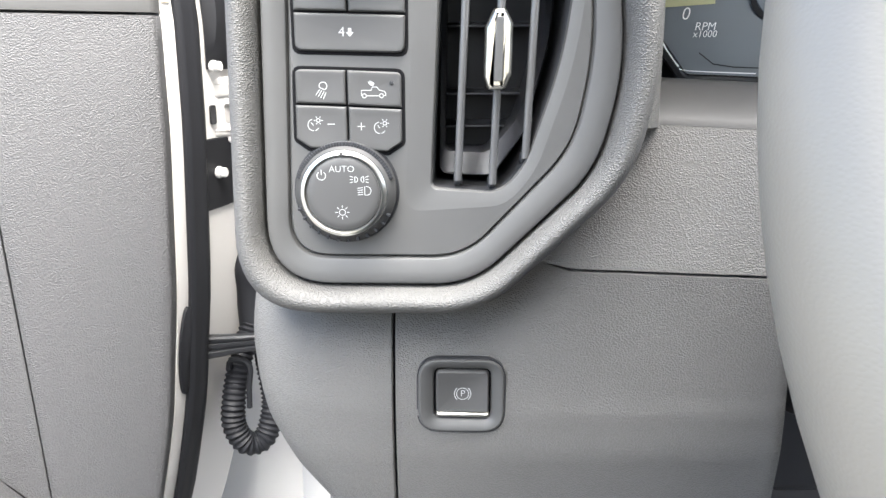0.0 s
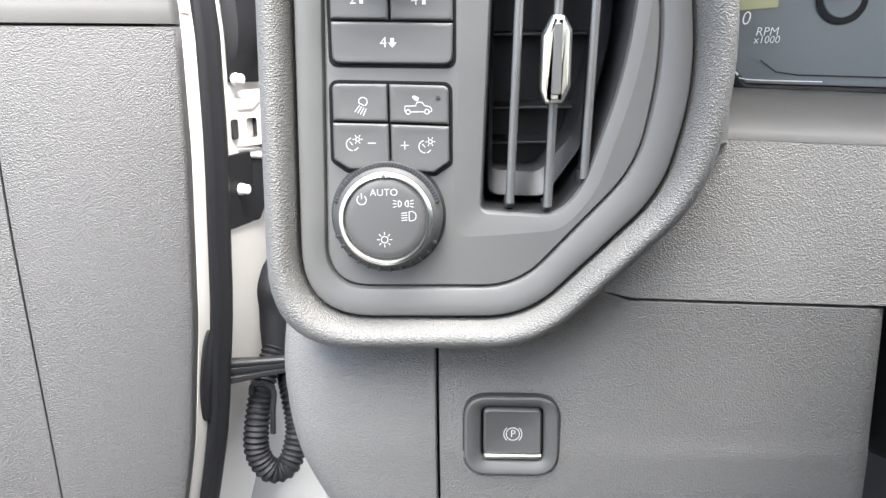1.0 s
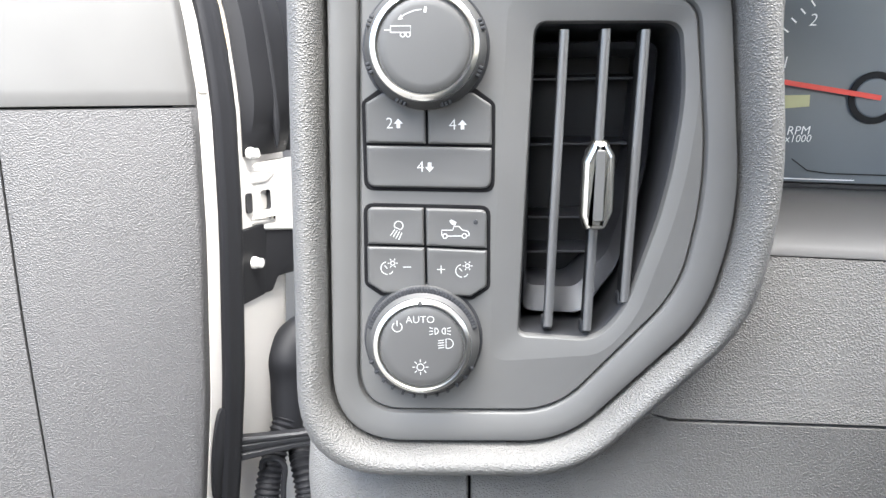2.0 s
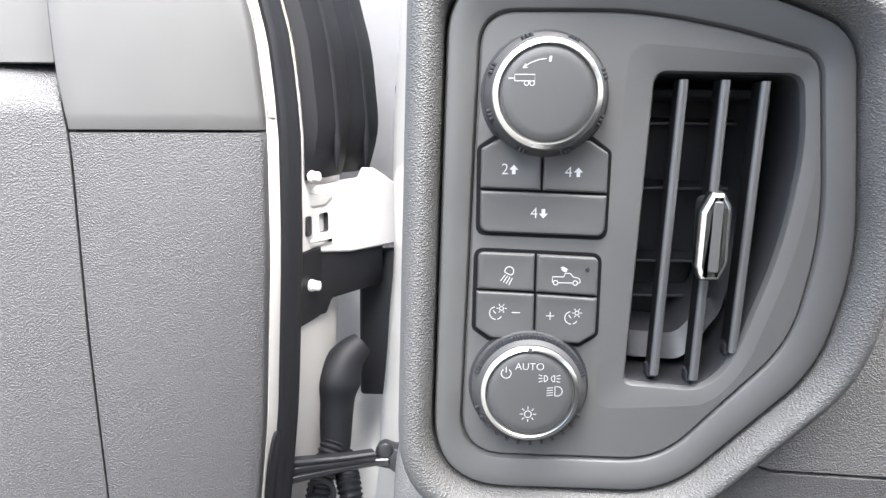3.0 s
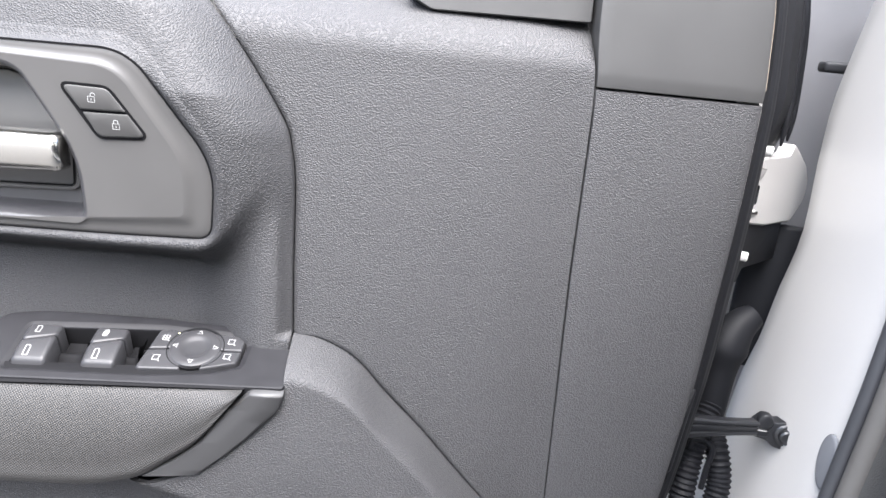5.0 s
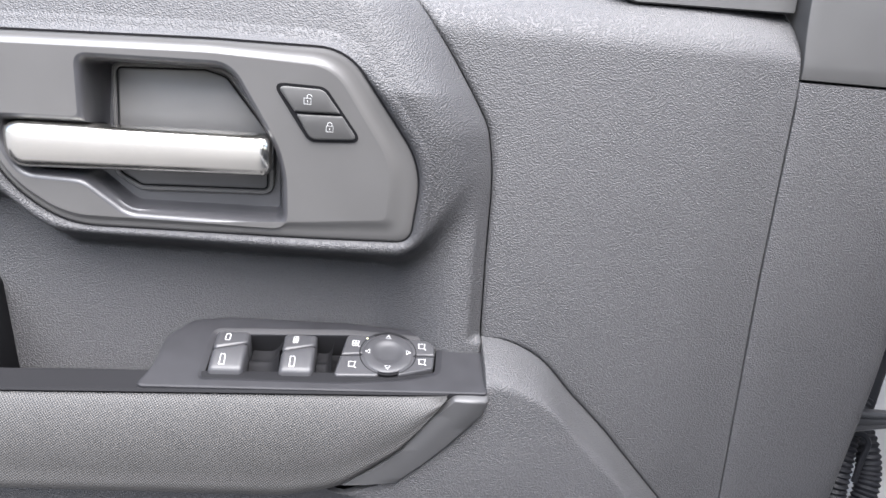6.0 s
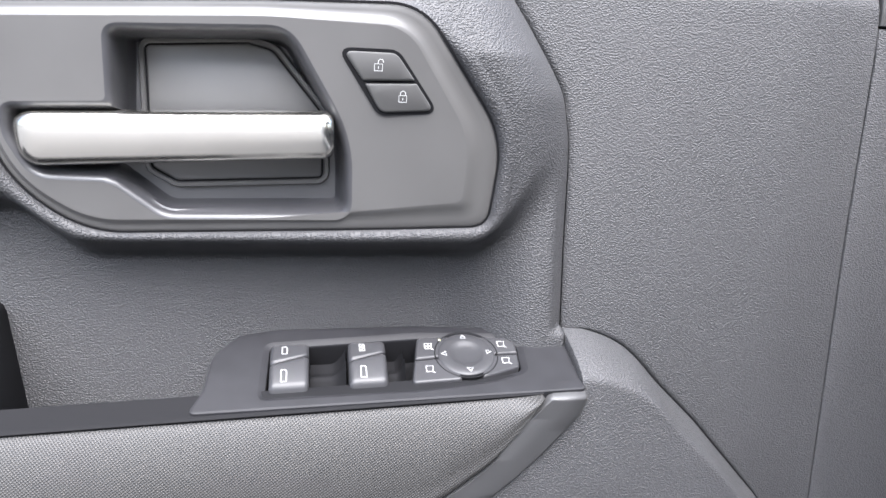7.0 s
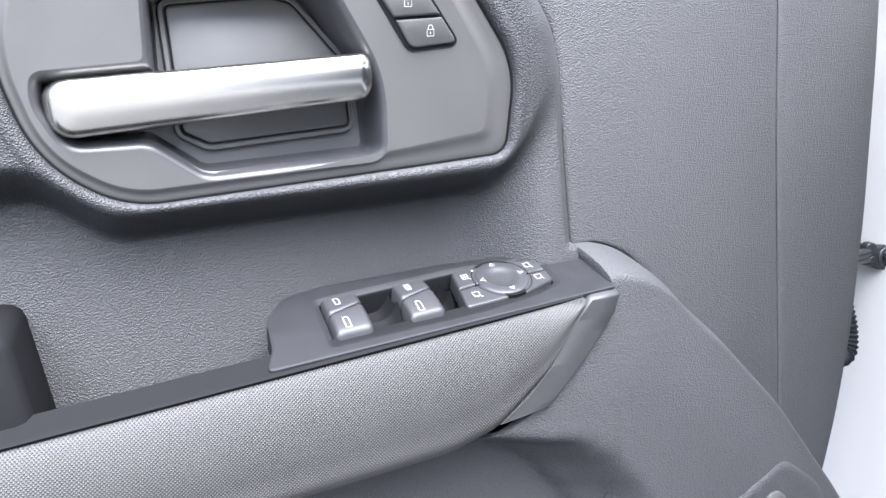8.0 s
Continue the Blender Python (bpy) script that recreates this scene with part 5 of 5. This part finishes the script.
    for corners in ([(-0.3042, -0.0188, 0.0008), (-0.2800, -0.0168, 0.0008), (-0.2800, 0.0004, 0.002), (-0.3010, 0.0002, 0.004)],
                    [(-0.3080, -0.0380, 0.003), (-0.2770, -0.0372, 0.002), (-0.2790, -0.0178, 0.0008), (-0.3046, -0.0198, 0.0008)],
                    [(-0.2620, -0.0172, 0.0008), (-0.2378, -0.0168, 0.0008), (-0.2374, -0.0068, 0.004), (-0.2430, -0.0022, 0.004), (-0.2620, -0.0006, 0.0008)],
                    [(-0.2640, -0.0362, 0.001), (-0.2565, -0.0344, 0.003), (-0.2392, -0.0292, 0.003), (-0.2380, -0.0178, 0.0008), (-0.2620, -0.0182, 0.0008)]):
        keys.append(part("mirror_key", key_cap(corners, on_plate, [(0, -0.010), (0, 0.0006), (0.0004, 0.0014), (0.0011, 0.0019), (0.0018, 0.0019)]), KEYDARK, pan, "charcoal mirror key"))
    c = (-0.2712, -0.0162)
    part("dial_gap", disc_stack(c, on_plate, [(0.0204, 0.0002), (0.0204, 0.0020), (0.0198, 0.0021), (0.0170, -0.0010)], 56), RAILBLACK, pan, "black gap round the dial")
    dial = part("mirror_dial", disc_stack(c, on_plate, [(0.0182, 0.0005), (0.0182, 0.0018), (0.0178, 0.0023), (0.0170, 0.0026), (0.0152, 0.0029), (0.0122, 0.0030), (0.0103, 0.0027), (0.0088, 0.0018), (0.0060, 0.0012), (0.0025, 0.0010)], 64), KEYDARK, pan, "round mirror adjuster with a hollow middle")
    o = Vector(c)
    tri = []
    for a in (0, 90, 180, 270):
        d, e = Vector((math.cos(radians(a)), math.sin(radians(a)))), Vector((-math.sin(radians(a)), math.cos(radians(a))))
        tri.append(strokes([[o + d * 0.0160, o + d * 0.0130 + e * 0.0018, o + d * 0.0130 - e * 0.0018, o + d * 0.0160]], lambda p, q, h: on_plate(p, q, 0.0032 + h), 0, 0.00045))
    part("arrow_marks", join(*tri), INK, dial, "white arrow marks")
    for key, (cx, cq) in zip(keys, ((-0.2945, -0.0080), (-0.2960, -0.0275), (-0.2470, -0.0085), (-0.2470, -0.0235))):
        sign = [[(cx - 0.0022, cq - 0.0022), (cx + 0.0016, cq - 0.0022), (cx + 0.0024, cq + 0.0024), (cx - 0.0022, cq + 0.0024), (cx - 0.0022, cq - 0.0022)], [(cx + 0.0016, cq - 0.0022), (cx + 0.0030, cq - 0.0034)]]
        if key is keys[0]:
            sign += [[(cx - 0.0022, cq), (cx + 0.0020, cq)], [(cx - 0.0002, cq - 0.0022), (cx, cq + 0.0024)]]
        part("symbol", strokes(sign, on_key, 0, 0.00045), INK, key, "white mirror symbol")
    part("indicator", disc_stack((-0.2865, -0.0030), on_key, [(0.0007, 0), (0.0007, 0.0002), (0.0003, 0.0003)], 12), AMBER, keys[0], "small amber lamp")


build_window_switches()


# ---- hinge, check strap, cables in the gap between door and pillar ----
def end_face(s, z, h=0.0):
    """A spot on the hinge end of the door, h out of it."""
    e = edge_p(max(z, 0.80))
    return door(e + 0.001 + 0.524 * s + 0.852 * h, z, -0.024 - 0.852 * s + 0.524 * h)


def on_hinge(u, z, h):
    """The face of the upper hinge, which runs slantwise from the door to the pillar."""
    return HANG @ Vector((-0.203 + 0.528 * u + 0.849 * h, 0.662 + 0.849 * u - 0.528 * h, z))


def build_hinge():
    leaf = rounded([(-0.012, 1.2615, 0.004), (0.058, 1.2515, 0.02), (0.125, 1.2490, 0.014), (0.150, 1.268, 0.02), (0.152, 1.286, 0.02), (0.137, 1.3035, 0.014), (0.108, 1.3185, 0.010), (0.092, 1.3255, 0.003), (0.085, 1.3160, 0.006), (-0.008, 1.3150, 0.004), (-0.008, 1.2925, 0.003), (0.000, 1.2910, 0.002), (0.000, 1.2765, 0.002), (-0.010, 1.2750, 0.003)], 6, 4)
    hole = rounded([(0.0140, 1.2750, 0.003), (0.0265, 1.2745, 0.003), (0.0265, 1.2915, 0.003), (0.0140, 1.2915, 0.003)], 5, 2)
    face = holed(inset(leaf, 0.0018), hole, on_hinge, 0.0)
    side = loft([[on_hinge(u, z, h) for u, z in inset(leaf, d)] for d, h in ((0, -0.014), (0, -0.0018), (0.0005, -0.0006), (0.0018, 0.0))])
    hg = part("hinge", join(face, side), WHITE, truck_body, "white painted steel upper hinge", angle=50)
    # The hole is lined in black, which puts its shade into the colour.
    part("slot", loft([[on_hinge(u, z, h) for u, z in hole] for h in (0.0, -0.011)], cap1=True), BLACK, hg, "slot made black for its shade")
    for z0, z1 in ((1.2965, 1.3145), (1.2625, 1.2715)):
        lug = rounded([(-0.016, z0, 0.003), (0.022, z0 + 0.001, 0.006), (0.034, (z0 + z1) / 2, 0.004), (0.022, z1 - 0.001, 0.006), (-0.016, z1, 0.003)], 6, 3)
        part("knuckle", slab(lug, on_hinge, [(0, -0.004), (0, 0.0002), (0.0010, 0.0014), (0.0030, 0.0020)]), WHITE, hg)
    for s, z in ((0.057, 1.3240), (0.058, 1.2330)):
        part("bolt", disc_stack((s, z), end_face, [(0.0052, 0.001), (0.0052, 0.004), (0.0042, 0.0045), (0.0042, 0.0090), (0.0032, 0.0100)], 12), BOLT, hg, "painted hex bolt", smooth=False)
    # Black patch laid on the white door end in place of a shaded slot.
    slot_patch = rounded([(0.0515, 1.2750, 0.003), (0.0600, 1.2750, 0.003), (0.0600, 1.2915, 0.003), (0.0515, 1.2915, 0.003)], 5, 2)
    part("slot", slab(slot_patch, end_face, [(0, -0.001), (0, 0.0008), (0.0005, 0.0006)]), BLACK, hg, "slot made black for its shade")
    return hg


build_hinge()
stop_block = thing("hinge_cover", on_hinge(0.04, 1.205, -0.01), "black rubber cover below the upper hinge", "cover")
cover_shape = rounded([(-0.018, 1.2020, 0.004), (0.026, 1.2010, 0.004), (0.034, 1.2130, 0.004), (0.110, 1.2120, 0.003), (0.110, 1.2580, 0.003), (-0.018, 1.2660, 0.004)], 5, 3)
part("block", slab(cover_shape, on_hinge, [(0, -0.03), (0, -0.0045), (0.0008, -0.0030), (0.0025, -0.0024)]), RUBBER, stop_block)
side_pad = rounded([(0.036, 1.2010, 0.004), (0.080, 1.2010, 0.004), (0.080, 1.2630, 0.003), (0.036, 1.2630, 0.004)], 5, 3)
part("side_pad", slab(side_pad, end_face, [(0, -0.002), (0, 0.0008), (0.0008, 0.0014)]), RUBBER, stop_block)
fender_seal = thing("fender_seal", end_face(0.09, 1.33), "black moulded foam seal above the hinge", "seal")
rows = []
for i in range(31):
    z = 1.3215 + 0.2585 * i / 30
    b = 0.010 * math.sin(min(1, i / 6) * math.pi / 2)
    rows.append([end_face(0.050, z, 0.0), end_face(0.056, z, b), end_face(0.085, z, b + 0.004), end_face(0.115, z, b + 0.003), end_face(0.130, z, b - 0.003), end_face(0.145, z, b + 0.004), end_face(0.190, z, b), end_face(0.21, z, -0.01)])
part("seal_body", grid(rows), RUBBER, fender_seal, "black foam body")
for along in (0.085, 0.150):
    part("rib", tube([end_face(along, 1.327 + 0.0296 * i, 0.0125) for i in range(9)], lambda k: 0.0035 * min(1.0, 0.3 + 8 * k), 10), RUBBER, fender_seal)


def build_check_strap():
    st = thing("door_check_strap", pillar(0.12, 1.05, 0.05), "black steel door check strap between door and pillar", "door check")
    a, b = Vector((-0.2420, 0.6220, 1.0790)), Vector((-0.1500, 0.6735, 1.0705))
    side = Vector((b.y - a.y, a.x - b.x, 0)).normalized()
    rows = []
    for k in (0, 0.15, 0.35, 0.55, 0.75, 0.9, 1.0):
        c, half = a.lerp(b, k), 0.0118 - 0.0048 * smooth(k * 1.15)
        rows.append([HANG @ (c + side * u + Vector((0, 0, half * v))) for u, v in ((0.0045, 0.80), (0.0030, 1.0), (-0.0045, 1.0), (-0.0045, -1.0), (0.0030, -1.0), (0.0045, -0.80), (0.0045, -0.45), (0.0030, -0.36), (0.0030, -0.10), (0.0045, -0.02), (0.0045, 0.30), (0.0032, 0.38), (0.0032, 0.50), (0.0045, 0.58))])
    part("strap", loft(rows, cap0=True, cap1=True), STEEL, st, "grooved black strap", angle=30)
    face = gap_at(0.683)
    plate = rounded([(-0.1500, 1.0580, 0.003), (-0.1365, 1.0555, 0.003), (-0.1297, 1.0505, 0.004), (-0.1177, 1.0480, 0.007), (-0.1120, 1.0560, 0.004), (-0.1090, 1.0760, 0.003), (-0.1140, 1.0800, 0.003), (-0.1310, 1.0750, 0.005), (-0.1420, 1.0795, 0.005), (-0.1500, 1.0700, 0.004)], 6, 3)
    part("bracket", slab(plate, face, [(0, -0.012), (0, 0.0010), (0.0006, 0.0022), (0.0020, 0.0028)]), STEEL, st, "bolted pillar bracket")
    part("pivot", disc_stack((-0.1405, 1.0745), face, [(0.0075, -0.004), (0.0075, 0.0030), (0.0066, 0.0044), (0.0045, 0.0050)], 24), STEEL, st, "round strap pivot")
    part("clevis", slab(rounded([(-0.156, 1.0590, 0.002), (-0.136, 1.0600, 0.002), (-0.136, 1.0670, 0.002), (-0.156, 1.0660, 0.002)], 4, 2), face, [(0, 0.0), (0, 0.0040), (0.0010, 0.0052)]), STEEL, st)
    part("bolt", disc_stack((-0.1205, 1.0645), face, [(0.0108, 0.002), (0.0108, 0.0040), (0.0095, 0.0050), (0.0072, 0.0052), (0.0068, 0.0088), (0.0052, 0.0098), (0.0036, 0.0090)], 24), STEEL, st, "flanged bolt head")
    boot = [(0.0075 + 0.0100 * math.cos(t), 1.085 + 0.040 * math.sin(t)) for t in [2 * math.pi * j / 28 for j in range(28)]]
    part("boot", slab(boot, lambda s, z, h: end_face(s, z, h), [(0, -0.002), (0, 0.0012), (0.002, 0.0024)]), RUBBER, st, "black rubber boot on the door edge")


build_check_strap()
harness = thing("wiring_harness", HANG @ Vector((-0.17, 0.64, 0.96)), "black corrugated wiring harness between door and pillar", "cable")
part("conduit", moved(tube([(-0.187, 0.695, 1.080), (-0.198, 0.676, 1.046), (-0.203, 0.662, 1.012), (-0.203, 0.658, 0.986), (-0.192, 0.660, 0.967), (-0.176, 0.666, 0.971), (-0.169, 0.678, 1.000), (-0.174, 0.690, 1.030), (-0.184, 0.720, 1.050)], 0.0110, 14, 0.10, 0.0050), HANG), RUBBER, harness, "corrugated rubber conduit")
boot_size = curve((0.0, 0.011), (0.18, 0.017), (0.38, 0.0225), (0.55, 0.0170), (1.0, 0.0130), ease=20)
part("boot", moved(tube([(-0.163, 0.712, 1.166), (-0.176, 0.706, 1.154), (-0.185, 0.702, 1.135), (-0.187, 0.700, 1.108), (-0.187, 0.696, 1.066)], boot_size, 18), HANG), RUBBER, harness, "thick smooth rubber boot")
part("thin_cable", moved(tube([(-0.205, 0.66, 1.045), (-0.203, 0.66, 1.053), (-0.192, 0.66, 1.054), (-0.185, 0.66, 1.046), (-0.187, 0.66, 1.027), (-0.188, 0.66, 1.005)], 0.0028, 8), HANG), RUBBER, harness)
